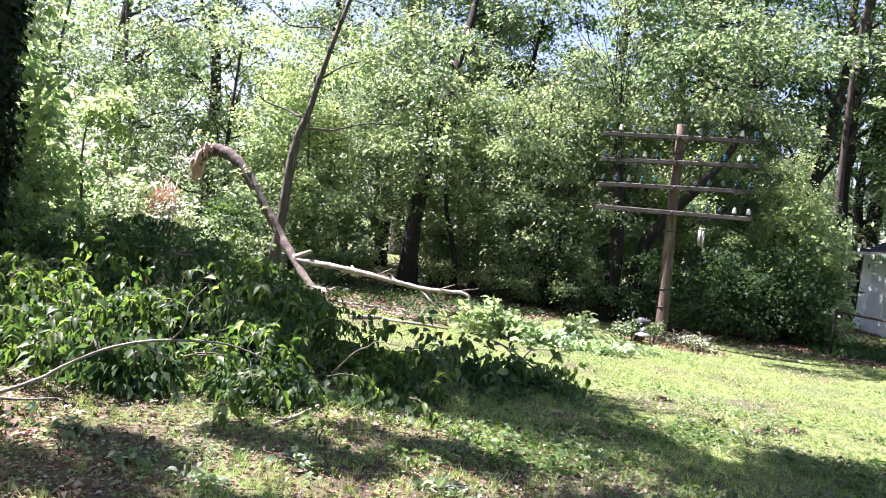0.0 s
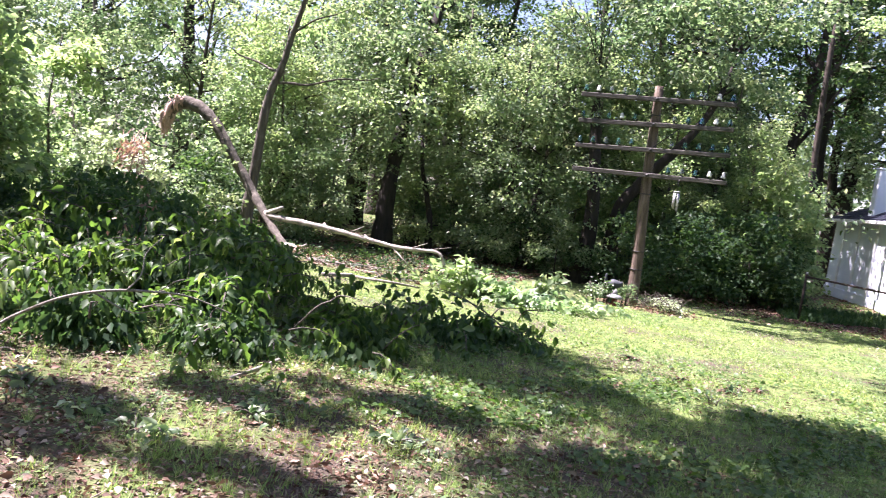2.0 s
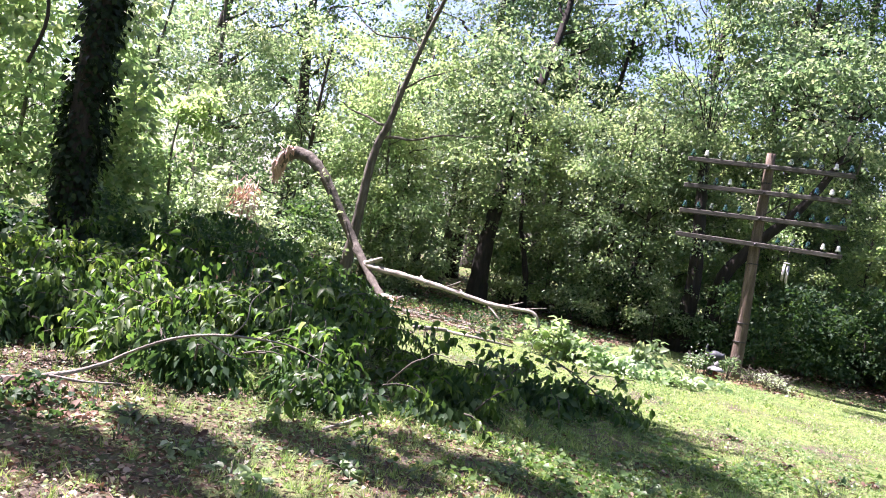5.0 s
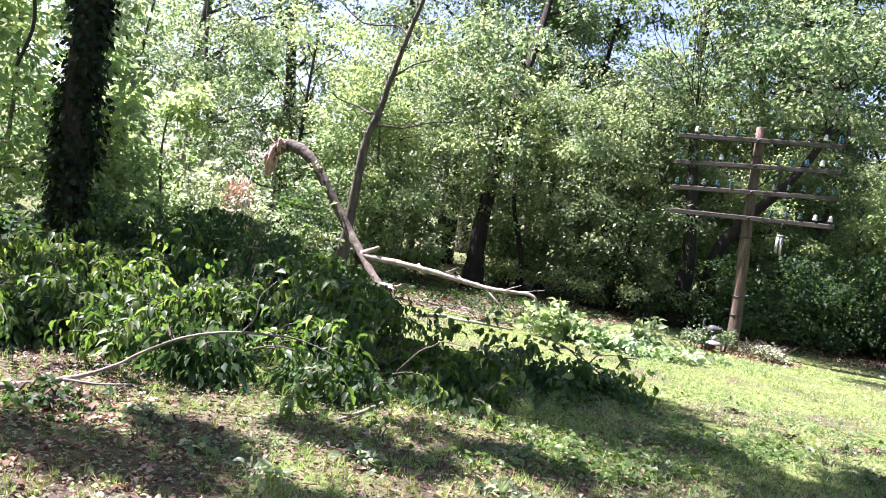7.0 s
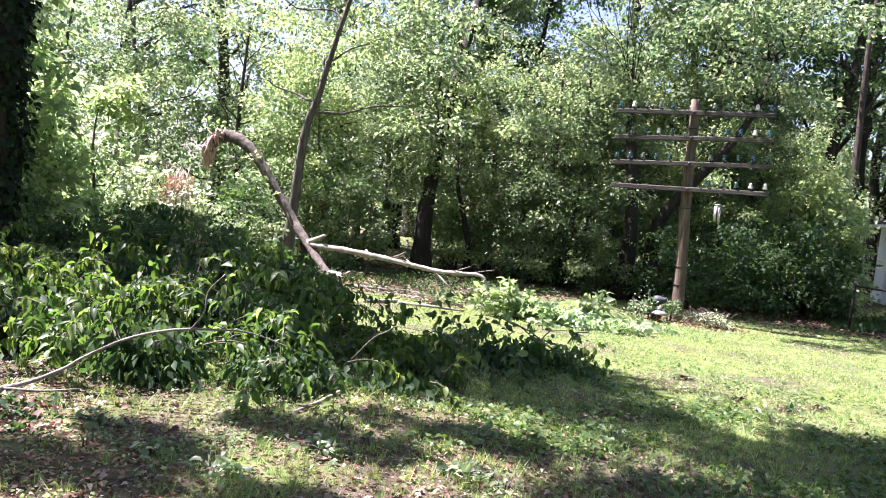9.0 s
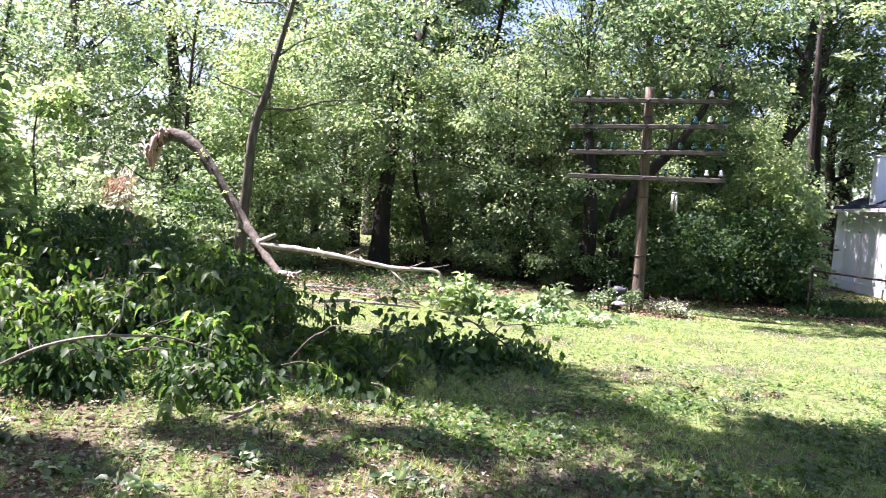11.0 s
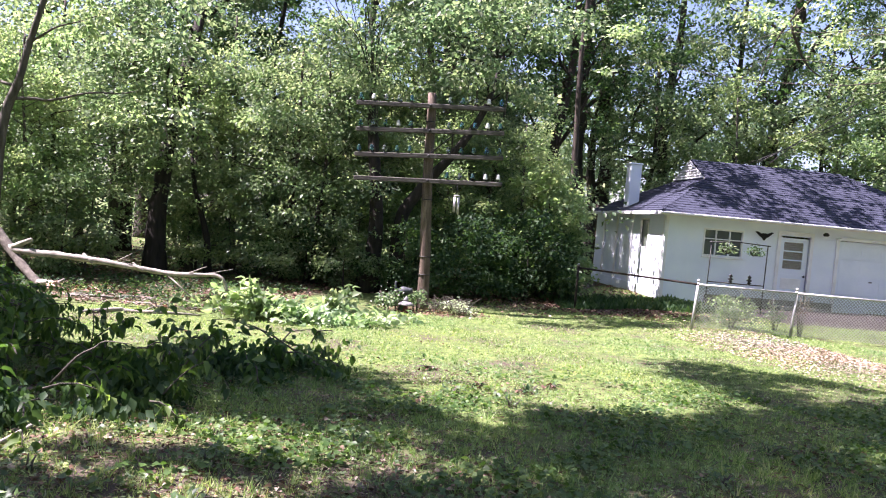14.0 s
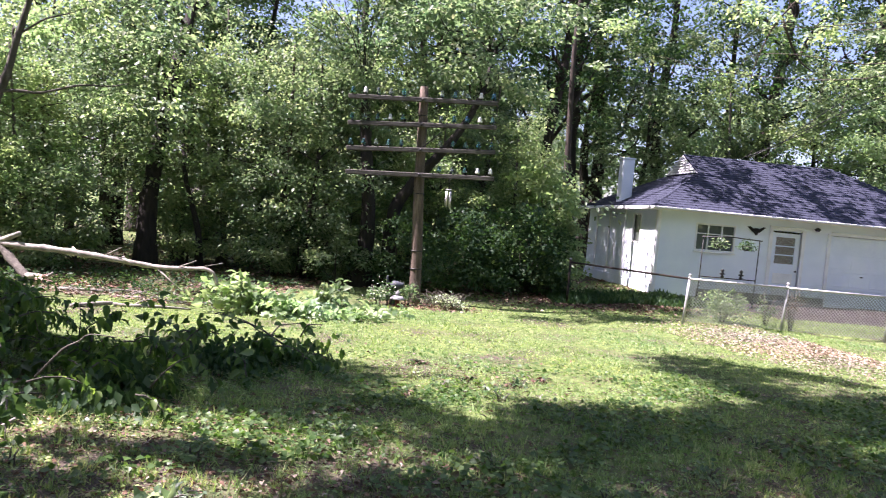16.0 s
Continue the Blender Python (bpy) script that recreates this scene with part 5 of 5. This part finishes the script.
def build_pile():
    """The felled crown: wilted leaves in drooping sprays along bent twigs, over gaps whose shade is put into darker
    leaves.
    """
    r, rs = np.random.default_rng(71), random.Random(71)
    t = thing("felled_crown", -4.2, 6.0, 0, "heap of felled leafy branches with large wilting leaves", "branch pile")
    inv = pose(4.2, -6.0, 0)
    # humps of the heap: centre, half sizes
    humps = [(-5.9, 4.6, .25, 1.2, .8, .55), (-4.6, 4.7, .25, 1.0, .8, .5), (-3.5, 5.2, .2, .9, .7, .4), (-5.6, 6.2, .35, 1.3, 1.1, .6), (-4.5, 6.3, .35, 1.0, 1.0, .6), (-2.9, 6.4, .12, .9, .8, .32), (-2.4, 7.5, .12, .8, .7, .28),
             (-3.5, 7.2, .08, .8, .7, .22), (-2.75, 5.7, .1, .55, .45, .3), (-1.9, 8.3, .05, .5, .45, .2), (-7.2, 5.3, .25, 1.2, 1.1, .5), (-6.8, 7.2, .35, 1.4, 1.3, .7), (-5.3, 7.6, .25, 1.1, 1.0, .5), (-7.9, 6.3, .3, 1, 1, .6), (-6.3, 3.95, .22, .8, .55, .45), (-7.5, 4.2, .3, .9, .8, .6)]
    # rear humps: the shade there is put into darker, denser inner leaves
    shaded = [(-8.3, 8.9, .35, 1.3, 1.2, .9), (-7.0, 8.6, .35, 1.2, 1.0, .85), (-5.9, 8.3, .3, .9, .8, .7), (-9.5, 8.4, .3, 1.0, 1.0, .8), (-5.3, 7.7, .3, .8, .8, .62)]
    for h in humps + shaded:
        area = h[3] * h[4] + h[3] * h[5] + h[4] * h[5]
        stems, pos, way, face = [], [], [], []
        for k in range(int((24 if h in humps else 9) * area) + 6):
            d = Vector((rs.gauss(0, 1), rs.gauss(0, 1), abs(rs.gauss(0, .8)))).normalized()
            p0 = Vector((h[0] + d.x * h[3] * .72, h[1] + d.y * h[4] * .72, max(.1, h[2] + d.z * h[5] * .85)))
            out = (Vector((d.x, d.y, rs.uniform(.1, .7))) + Vector((rs.gauss(0, .5), rs.gauss(0, .5), 0))).normalized()
            side = out.cross(Vector((0, 0, 1))).normalized()
            long, sag = rs.uniform(.3, .6), rs.uniform(.15, .55)
            line = [p0 + out * long * u - Vector((0, 0, sag * u * u)) for u in (0, .25, .5, .75, 1)]
            line = [Vector((q.x, q.y, max(q.z, .07))) for q in line]
            if k > 3 and noise.noise(p0 * 1.9 + Vector((3, 0, 0))) < -.02 or k > 3 and (p0.z < .3 and rs.random() < .45):
                continue
            stems.append((line, [.008, .007, .006, .004, .002]))
            for j in range(18):
                u = .1 + .9 * (j + rs.random()) / 18
                q = line[min(3, int(u * 4))].lerp(line[min(3, int(u * 4)) + 1], u * 4 - min(3, int(u * 4)))
                pos.append(q + Vector((rs.gauss(0, .02), rs.gauss(0, .02), rs.gauss(0, .02))))
                way.append(side * (1 if j % 2 else -1) * rs.uniform(.2, .9) + out * rs.uniform(.1, .6) - Vector((0, 0, rs.uniform(.1, 1.5))))
                face.append(out * .6 + Vector((rs.gauss(0, .4), rs.gauss(0, .4), rs.uniform(.3, 1.2))))
        pos = np.array(pos)
        pos[:, 2] = np.maximum(pos[:, 2], .09)
        branch = part("leafy_branch", leaf_mesh("leafy_branch", pos, np.array(way), np.array(face), r.uniform(.065, .14, len(pos)), LEAF_WILT, .54, True), LEAF_WILT, t, "large drooping wilted leaves", inv)
        branch["kind"] = "stuff"
        tagged(part("stem", tubes("stem", stems, BARK, 5), BARK, branch), kind="stuff")
        # darker leaf colour inside stands for the shade in the heap's gaps
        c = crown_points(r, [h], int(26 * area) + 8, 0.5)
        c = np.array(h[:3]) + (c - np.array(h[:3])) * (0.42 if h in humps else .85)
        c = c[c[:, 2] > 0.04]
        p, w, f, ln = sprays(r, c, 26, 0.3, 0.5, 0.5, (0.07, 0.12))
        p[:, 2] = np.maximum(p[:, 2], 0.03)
        part("inner_leaves", leaf_mesh("inner_leaves", p, w + np.array([0, 0, -0.6]), f, ln, LEAF_DARK_SHADED, 0.6), LEAF_DARK_SHADED, branch)
    for x, y, z in DEAD_SPRIGS:
        part("twig", tubes("twig", [([(x - .12, y, z - .5), (x - .03, y, z - .1), (x + .05, y, z + .25)], [.009, .007, .004])], BARK, 5), BARK, t, m=inv)
        pos = np.array([x, y, z]) + r.normal(0, 1, (26, 3)) * (.07, .07, .09)
        tagged(part("dead_sprig", leaf_mesh("dead_sprig", pos, r.normal(0, .5, (26, 3)) + (0, 0, -.9), r.normal(0, .6, (26, 3)) + (0, -.5, .4), r.uniform(.05, .1, 26), DEAD_RED, .45), DEAD_RED, t, "withered brown leaves", inv), kind="stuff")
    twigs = []
    for i in range(20):
        h = rs.choice(humps[:5] + humps[9:12])
        a = Vector((h[0] + rs.uniform(-.6, .6) * h[3], h[1] + rs.uniform(-.6, .6) * h[4], rs.uniform(.05, .3)))
        b = a + Vector((rs.uniform(-.8, .8), rs.uniform(-.7, .5), rs.uniform(.05, .5)))
        c = a.lerp(b, .5) + Vector((rs.uniform(-.1, .1), rs.uniform(-.1, .1), rs.uniform(.02, .14)))
        twigs.append((smooth_line([a, a.lerp(c, .6) + Vector((0, 0, .04)), c, c.lerp(b, .5) + Vector((rs.uniform(-.06, .06), 0, .03)), b], 3), np.linspace(.01, .003, 13)))
    for x, y, hgt in ((-3.0, 7.2, .5), (-2.75, 7.5, .42), (-2.45, 7.75, .36), (-2.1, 8.1, .3), (-1.75, 8.35, .24), (-3.4, 6.9, .45), (-2.2, 7.2, .3), (-3.9, 7.6, .5), (-1.6, 8.6, .2), (-4.3, 5.6, .75), (-5.0, 5.2, .8), (-3.7, 5.9, .6), (-5.8, 5.4, .85), (-6.6, 4.6, .75)):
        top = Vector((x + rs.uniform(-.1, .15), y + rs.uniform(-.15, .1), hgt))
        part("twig", tubes("twig", [([(x, y, .03), (x + .02, y, hgt * .6), top], [.008, .006, .003])], BARK, 5), BARK, t, m=inv)
        pos = np.array([x, y, hgt]) + r.normal(0, 1, (16, 3)) * (.11, .09, .09)
        pos[:, 2] = np.clip(pos[:, 2], .06, None)
        tagged(part("sprig", leaf_mesh("sprig", pos, r.normal(0, .6, (16, 3)) + (0, 0, -.6), r.normal(0, .5, (16, 3)) + (0, -.6, .6), r.uniform(.07, .13, 16), LEAF_WILT, .6, True), LEAF_WILT, t, m=inv), kind="stuff")
    for line in twigs:
        part("twig", tubes("twig", [line], BARK, 5), BARK, t, m=inv)


build_pile()


def build_branch(name, points, radii, mat, label, side=()):
    r = np.random.default_rng(5)
    line = smooth_line(points, 6)
    lines = [(line, np.interp(np.linspace(0, 1, len(line)), np.linspace(0, 1, len(radii)), radii))] + [(smooth_line(q, 4), np.linspace(k, .003, 4 * (len(q) - 1) + 1)) for q, k in side]
    tagged(new(name, tubes(name, lines, mat, 9, 0.04, r)), label, "branch")


build_branch("fallen_branch", [(-5.35, 1.6, .06), (-4.98, 2.6, .07), (-4.78, 3.1, .07), (-4.62, 3.55, .11), (-4.5, 3.8, .2), (-4.39, 3.9, .3), (-4.12, 4.0, .46), (-3.85, 4.15, .55), (-3.59, 4.35, .57), (-3.42, 4.5, .55), (-3.2, 4.7, .45)], (.03, .028, .025, .018, .012, .011, .011, .010, .009, .007, .004), BARK_GREY,
             "long bare pale branch arching out of the heap", [([(-4.66, 3.45, .1), (-4.5, 3.62, .08), (-4.3, 3.8, .1)], .016), ([(-3.75, 4.2, .56), (-3.72, 4.3, .68), (-3.78, 4.4, .82), (-3.72, 4.5, .95)], .007), ([(-3.95, 4.1, .53), (-3.7, 4.2, .42), (-3.55, 4.3, .45)], .008), ([(-3.6, 4.35, .57), (-3.5, 4.4, .66), (-3.4, 4.42, .7)], .005)])
build_branch("leaning_stick", [(-5.05, 2.95, .0), (-5.1, 3.0, .3), (-5.2, 3.08, .62)], (.02, .017, .012), BARK_GREY, "grey stick leaning out of the heap")
build_branch("cut_stick", [(-3.02, 4.52, .04), (-2.99, 4.8, .06), (-2.96, 5.1, .1)], (.016, .014, .01), BARK_PALE, "short pale cut stick lying on the lawn")


def build_brush():
    """Bright fallen leafy branches at the far end of the long branch: upright shoots, and pale leaves that lie flat."""
    r = np.random.default_rng(81)
    t = thing("leafy_brush", -3.2, 11.6, 0, "low heap of bright green leafy brush on lawn", "branch pile")
    inv = pose(3.2, -11.6, 0)
    for x, y, rx, ry, rz, n, mat in ((-3.75, 11.8, .38, .35, .62, 24, LEAF_YOUNG), (-3.35, 12.0, .3, .3, .4, 12, LEAF_YOUNG), (-2.9, 11.8, .5, .4, .26, 12, LEAF_YOUNG), (-2.45, 13.0, .38, .35, .5, 13, LEAF), (-4.5, 12.5, .6, .35, .16, 8, LEAF_YOUNG), (-3.2, 12.8, .6, .4, .25, 10, LEAF),
                                     (-2.6, 11.9, .6, .4, .1, 9, LEAF_PALE), (-1.9, 12.6, .5, .4, .1, 8, LEAF_PALE), (-1.5, 13.2, .4, .4, .12, 6, LEAF_YOUNG), (-2.1, 12.1, .45, .3, .1, 7, LEAF_YOUNG)):
        g = float(lift(x, y))
        c = crown_points(r, [(x, y, g + 0.06, rx, ry, rz)], n * 2, 0.4)
        c = c[c[:, 2] > g + 0.03]
        p, w, f, ln = sprays(r, c, 11, 0.18, 0.7, 0.1, (0.08, 0.19))
        p[:, 2] = np.maximum(p[:, 2], g + 0.03)
        tagged(part("leafy_branch", leaf_mesh("leafy_branch", p, w, f, ln, mat, 0.62, True), mat, t, "", inv), kind="stuff")


build_brush()
for a, b, q in (((-5.7, 10.7), (-4.3, 11.5), .032), ((-5.9, 12.2), (-4.3, 12.7), .018), ((-5.2, 11.4), (-5.0, 13.2), .012), ((-6.9, 12.6), (-5.6, 13.4), .024)):
    pts = []
    for i in range(5):
        x, y = a[0] + (b[0] - a[0]) * i / 4 + 0.16 * math.sin(i * 2.1 + a[0]), a[1] + (b[1] - a[1]) * i / 4 + 0.15 * math.cos(i * 1.7 + a[1])
        pts.append((x, y, float(lift(x, y)) + q * 0.8 + 0.02 * (i % 2)))
    build_branch("fallen_limb", pts, (q, q, q * .9, q * .7, q * .4), BARK_GREY, "bare grey limb lying on the lawn's edge")


# ---- things round the foot of the pole ----
def build_twig_heap():
    rs = random.Random(91)
    t = thing("twig_heap", -0.55, 15.45, float(lift(-.55, 15.45)), "tangled heap of dry dark twigs by the pole", "twigs")
    for i in range(90):
        a, d = rs.uniform(0, 6.28), rs.uniform(0, .5)
        p = Vector((d * math.cos(a), d * .8 * math.sin(a), rs.uniform(.02, .12)))
        q = p + Vector((rs.uniform(-.35, .35), rs.uniform(-.3, .3), rs.uniform(.0, .28)))
        part("twig", tubes("twig", [([p, p.lerp(q, .5) + Vector((rs.uniform(-.06, .06), 0, .05)), q], [.007, .005, .002])], BARK, 5), BARK, t)


def build_lantern():
    x, y = -1.48, 14.95
    t = thing("garden_lantern", x, y, float(lift(x, y)), "small pale mushroom-hatted garden lantern by the pole", "lantern")
    red = mottled("red_base", ((.3, G(.12, .03, .025)), (.8, G(.22, .07, .05))), 8, 0.6, 0.1, 60)
    part("base", lathe([(.08, 0), (.085, .02), (.05, .05), (.04, .14)], 14), red, t, "dull red lantern base")
    part("hat", lathe([(.03, .14), (.15, .15), (.155, .165), (.09, .21), (.05, .225)], 18), CONCRETE, t, "pale conical hat")
    part("finial", lathe([(.045, .225), (.05, .26), (.03, .3), (.008, .32)], 12), CONCRETE, t)


def build_ornament():
    """A grey bird figure with a raised tail on a dark stand, one plain mesh."""
    x, y = -1.6, 15.35
    r = np.random.default_rng(7)
    grey = mottled("grey_cast_metal", ((.2, G(.025, .03, .036)), (.8, G(.07, .08, .09))), 9, 0.6, 0.3, 70)
    lines = [([(0, 0, -.02), (0, 0, .12), (0, 0, .38)], [.1, .06, .03]), (smooth_line([(-.12, 0, .52), (0, 0, .5), (.14, 0, .5), (.24, 0, .55)], 4), [.02, .05, .085, .1, .11, .11, .11, .1, .09, .075, .06, .045, .02]),
             (smooth_line([(-.08, 0, .5), (-.17, 0, .56), (-.19, 0, .66), (-.17, 0, .72)], 4), [.03] * 8 + [.025] * 5)]
    ob = new("garden_ornament", tubes("garden_ornament", lines, grey, 10, 0.03, r))
    ob.matrix_basis = pose(x, y, float(lift(x, y))) @ Matrix.Scale(0.8, 4)
    tagged(ob, "grey cast bird ornament on a dark stand", "ornament")


def build_plant(name, x, y, rx, rz, n, mat, size, label, stems=6):
    r, rs = np.random.default_rng(int(abs(x * 100))), random.Random(int(abs(y * 100)))
    t = thing(name, x, y, float(lift(x, y)), label, "plant")
    for i in range(stems):
        a = rs.uniform(0, 6.28)
        part("stem", tubes("stem", [([(0.03 * math.cos(a), 0.03 * math.sin(a), -.02), (rx * .4 * math.cos(a), rx * .4 * math.sin(a), rz * .6), (rx * .7 * math.cos(a), rx * .7 * math.sin(a), rz * 1.1)], [.008, .006, .003])], BARK, 5), BARK, t)
    c = crown_points(r, [(0, 0, rz * .55, rx, rx, rz * .5)], n, 0.3)
    p, w, f, ln = sprays(r, c, 16, 0.12, 0.7, 0.1, size)
    part("foliage", leaf_mesh("foliage", p, w, f, ln, mat), mat, t)
    return t


build_twig_heap(), build_lantern(), build_ornament()
PETAL = leafy("white_petal", ((0, G(.4, .4, .42)), (1, G(.6, .6, .63))), (1, 1, 1), 0.3, 0.6, 0.3)
fl = build_plant("flowering_plant", -1.85, 14.9, .22, .35, 12, LEAF, (.05, .09), "small white-flowering plant by the pole")
pf = np.random.default_rng(4).normal(0, 1, (34, 3)) * (.16, .16, .1) + (0, 0, .3)
part("blossom", leaf_mesh("blossom", pf, np.random.default_rng(5).standard_normal((34, 3)), np.tile((0, -.4, 1.0), (34, 1)), np.full(34, .04), PETAL, .9), PETAL, fl, "white petals")
build_plant("garden_plant", -1.7, 15.3, .2, .4, 14, LEAF_DARK_SHADED, (.05, .1), "low dark plant round the garden ornament")
build_plant("garden_plant", -.5, 15.4, .42, .3, 26, LEAF_PALE, (.03, .07), "low dusty grey-green plant over dry twigs")
build_plant("garden_plant", -1.35, 15.6, .25, .45, 16, LEAF, (.05, .1), "low leafy plant at the foot of the pole")
# strong sun is put into the pale leaf colour of these weeds
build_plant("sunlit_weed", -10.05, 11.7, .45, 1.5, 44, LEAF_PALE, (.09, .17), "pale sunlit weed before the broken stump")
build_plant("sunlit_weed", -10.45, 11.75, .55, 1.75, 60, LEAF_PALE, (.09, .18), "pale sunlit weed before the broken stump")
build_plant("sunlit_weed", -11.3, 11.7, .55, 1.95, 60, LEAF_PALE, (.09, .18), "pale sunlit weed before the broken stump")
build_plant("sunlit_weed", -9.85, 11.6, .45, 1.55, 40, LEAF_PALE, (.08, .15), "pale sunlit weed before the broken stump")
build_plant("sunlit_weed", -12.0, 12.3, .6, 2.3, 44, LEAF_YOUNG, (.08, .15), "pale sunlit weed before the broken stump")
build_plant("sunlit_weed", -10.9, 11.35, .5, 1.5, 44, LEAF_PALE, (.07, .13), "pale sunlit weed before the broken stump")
build_plant("garden_bush", 5.05, 16.1, .46, .66, 70, LEAF_YOUNG, (.05, .09), "light green bush behind the wire fence")
build_plant("dry_stalks", 6.2, 15.55, .22, .75, 7, LITTER, (.04, .07), "dry brown stalks against the wire fence", 9)
build_plant("dry_stalks", 6.0, 16.3, .25, .6, 8, LEAF, (.04, .08), "dry brown stalks against the wire fence", 9)


for x, y, w, h, n in ((-1.3, 4.1, .1, .1, 5), (-2.3, 3.9, .09, .09, 4), (-.6, 4.7, .12, .1, 6), (-1.7, 4.9, .1, .12, 5), (-3.0, 3.7, .1, .08, 4), (.2, 5.4, .12, .1, 6), (.9, 5.0, .1, .1, 5), (1.7, 5.6, .12, .1, 5), (-3.6, 3.2, .1, .1, 5), (.0, 4.1, .1, .08, 4),
                     (-.3, 7.6, .14, .1, 6), (.5, 8.0, .12, .09, 5), (.3, 7.3, .12, .1, 6), (2.4, 6.6, .12, .1, 6), (-2.6, 4.4, .08, .1, 4), (1.2, 6.2, .1, .1, 5), (-.9, 5.6, .09, .1, 4), (-1.9, 5.5, .08, .08, 4)):
    build_plant("lawn_weed", x, y, w * .9, h * .8, n, LEAF, (.02, .05), "small broad-leaved weed tuft in the worn lawn", 4)


def build_weed_bed():
    r = np.random.default_rng(95)
    n = 6000
    x = r.uniform(1.8, 5.6, n)
    y = 17.6 + (x - 1.6) * 0.35 + r.random(n) ** 1.4 * 2.4
    patch = 0.5 + 0.5 * np.sin(5.1 * x + 2 * y) * np.sin(4.3 * y - 2 * x)
    h = r.uniform(.06, .16, n) + .14 * r.random(n) * patch
    p = np.stack([x, y, lift(x, y)], 1)
    way = np.stack([r.normal(0, .6, n), r.normal(0, .6, n), np.ones(n)], 1)
    k = r.random(n) < .35 + .6 * patch
    tagged(new("weed_bed", leaf_mesh("weed_bed", p[k], way[k], np.stack([r.normal(0, 1, n), -np.ones(n), r.normal(0, .6, n)], 1)[k], h[k], LEAF_DARK_SHADED, .3)), "low dark grass and weeds beside the garage", "weeds", kind="stuff")
    n = 3600
    x, y = r.normal(2.6, 1.2, n), r.normal(18.3, .8, n)
    tagged(new("leaf_drift", flat_leaves("leaf_drift", x, y, (.04, .1), LITTER, .6)), "drift of brown dead leaves by the garage corner", "leaf litter", kind="stuff")
    # weeds and fallen twigs where the lawn ends behind the broken tree
    c = np.stack([r.uniform(-9.5, -4.0, 260), 12.0 + r.random(260) ** .8 * 5.2, 0 * np.ones(260)], 1)
    c = c[c[:, 1] > 12.1 + .5 * np.sin(2 * c[:, 0])]
    c[:, 2] = lift(c[:, 0], c[:, 1]) + .05 + .1 * r.random(len(c))
    p, w, f, ln = sprays(r, c, 14, r.uniform(.12, .28, len(c)), .4, .1, (.04, .09))
    tagged(new("woodland_weeds", leaf_mesh("woodland_weeds", p, w, f, ln, LEAF_DARK_SHADED)), "low dark weeds where the lawn meets the wood", "weeds", kind="stuff")
    rs = random.Random(96)
    t = thing("twig_litter", -5.4, 12.5, 0, "scattered dry pale twigs at the lawn's edge", "twigs")
    for i in range(70):
        x, y, a, k = rs.gauss(0, .9), rs.gauss(0, .45), rs.uniform(0, 6.28), rs.uniform(.12, .45)
        z = float(lift(x - 5.4, y + 12.5)) + rs.uniform(.01, .06)
        q = Vector((x, y, z))
        e = q + Vector((k * math.cos(a), k * .6 * math.sin(a), rs.uniform(0, .12)))
        part("twig", tubes("twig", [([q, q.lerp(e, .5) + Vector((rs.uniform(-.04, .04), rs.uniform(-.04, .04), .02)), e], [.008, .006, .002])], BARK_GREY, 5), BARK_GREY, t)


build_weed_bed()
for dz in (0, .16, .5):
    line = smooth_line([(7.6 + dz, 23.6, 4.15), (10.5, 24.2, 5.6 + dz), (14, 25, 7.4 + dz), (20, 26.5, 11 + dz)], 5)
    tagged(new("overhead_cable", tubes("overhead_cable", [(line, [.012] * len(line))], IRON, 5)), "thin dark overhead cable running to the roof", "cable")


def build_debris(name, x, y, wide, high, n, mats, size, label):
    """A low heap of loose leaves and twigs on the lawn."""
    r, rs = np.random.default_rng(int(1000 + 100 * abs(x) + 10 * y)), random.Random(int(100 * y))
    t = thing(name, x, y, float(lift(x, y)), label, "leaf heap")
    for mat, share in mats:
        k = int(n * share)
        q = r.normal(0, .42, (k, 2)) * wide
        d = np.hypot(q[:, 0], q[:, 1]) / wide
        pos = np.column_stack([q[:, 0], q[:, 1] * .75, .015 + high * np.clip(1 - d, 0, 1) * r.random(k)])
        tagged(part("leaves", leaf_mesh("leaves", pos, r.normal(0, 1, (k, 3)) * (1, 1, .5), r.normal(0, .7, (k, 3)) + (0, -.2, .8), r.uniform(*size, k), mat, .6, True), mat, t), kind="stuff")
    for i in range(5):
        a = rs.uniform(0, 6.28)
        p, q = Vector((rs.uniform(-.3, .3) * wide, rs.uniform(-.3, .3) * wide, .02)), Vector((math.cos(a) * wide * .7, math.sin(a) * wide * .6, high * .8))
        part("twig", tubes("twig", [([p, p.lerp(q, .5) + Vector((0, 0, .02)), q], [.006, .005, .002])], BARK, 5), BARK, t)


build_debris("leaf_heap", -4.45, 3.25, .5, .16, 300, ((LITTER, .3), (LEAF_DARK_SHADED, .7)), (.05, .1), "dark heap of dead leaves and sprigs on worn lawn")
for x, y in ((-.62, 8.75), (.0, 8.0), (.42, 7.85), (-.62, 7.3), (-1.05, 6.25), (.75, 8.3)):
    build_debris("leaf_clump", x, y, .11, .05, 22, ((LITTER, .6), (LEAF_DARK_SHADED, .4)), (.04, .08), "small brown clump of fallen leaves on the lawn")
for x, y in ((-3.25, 3.35), (-2.75, 3.3), (-2.4, 3.9), (-1.55, 4.15), (-3.9, 3.5)):
    build_debris("fallen_sprig", x, y, .24, .08, 40, ((LEAF, .7), (LEAF_PALE, .3)), (.05, .1), "fallen sprig of green leaves on worn lawn")
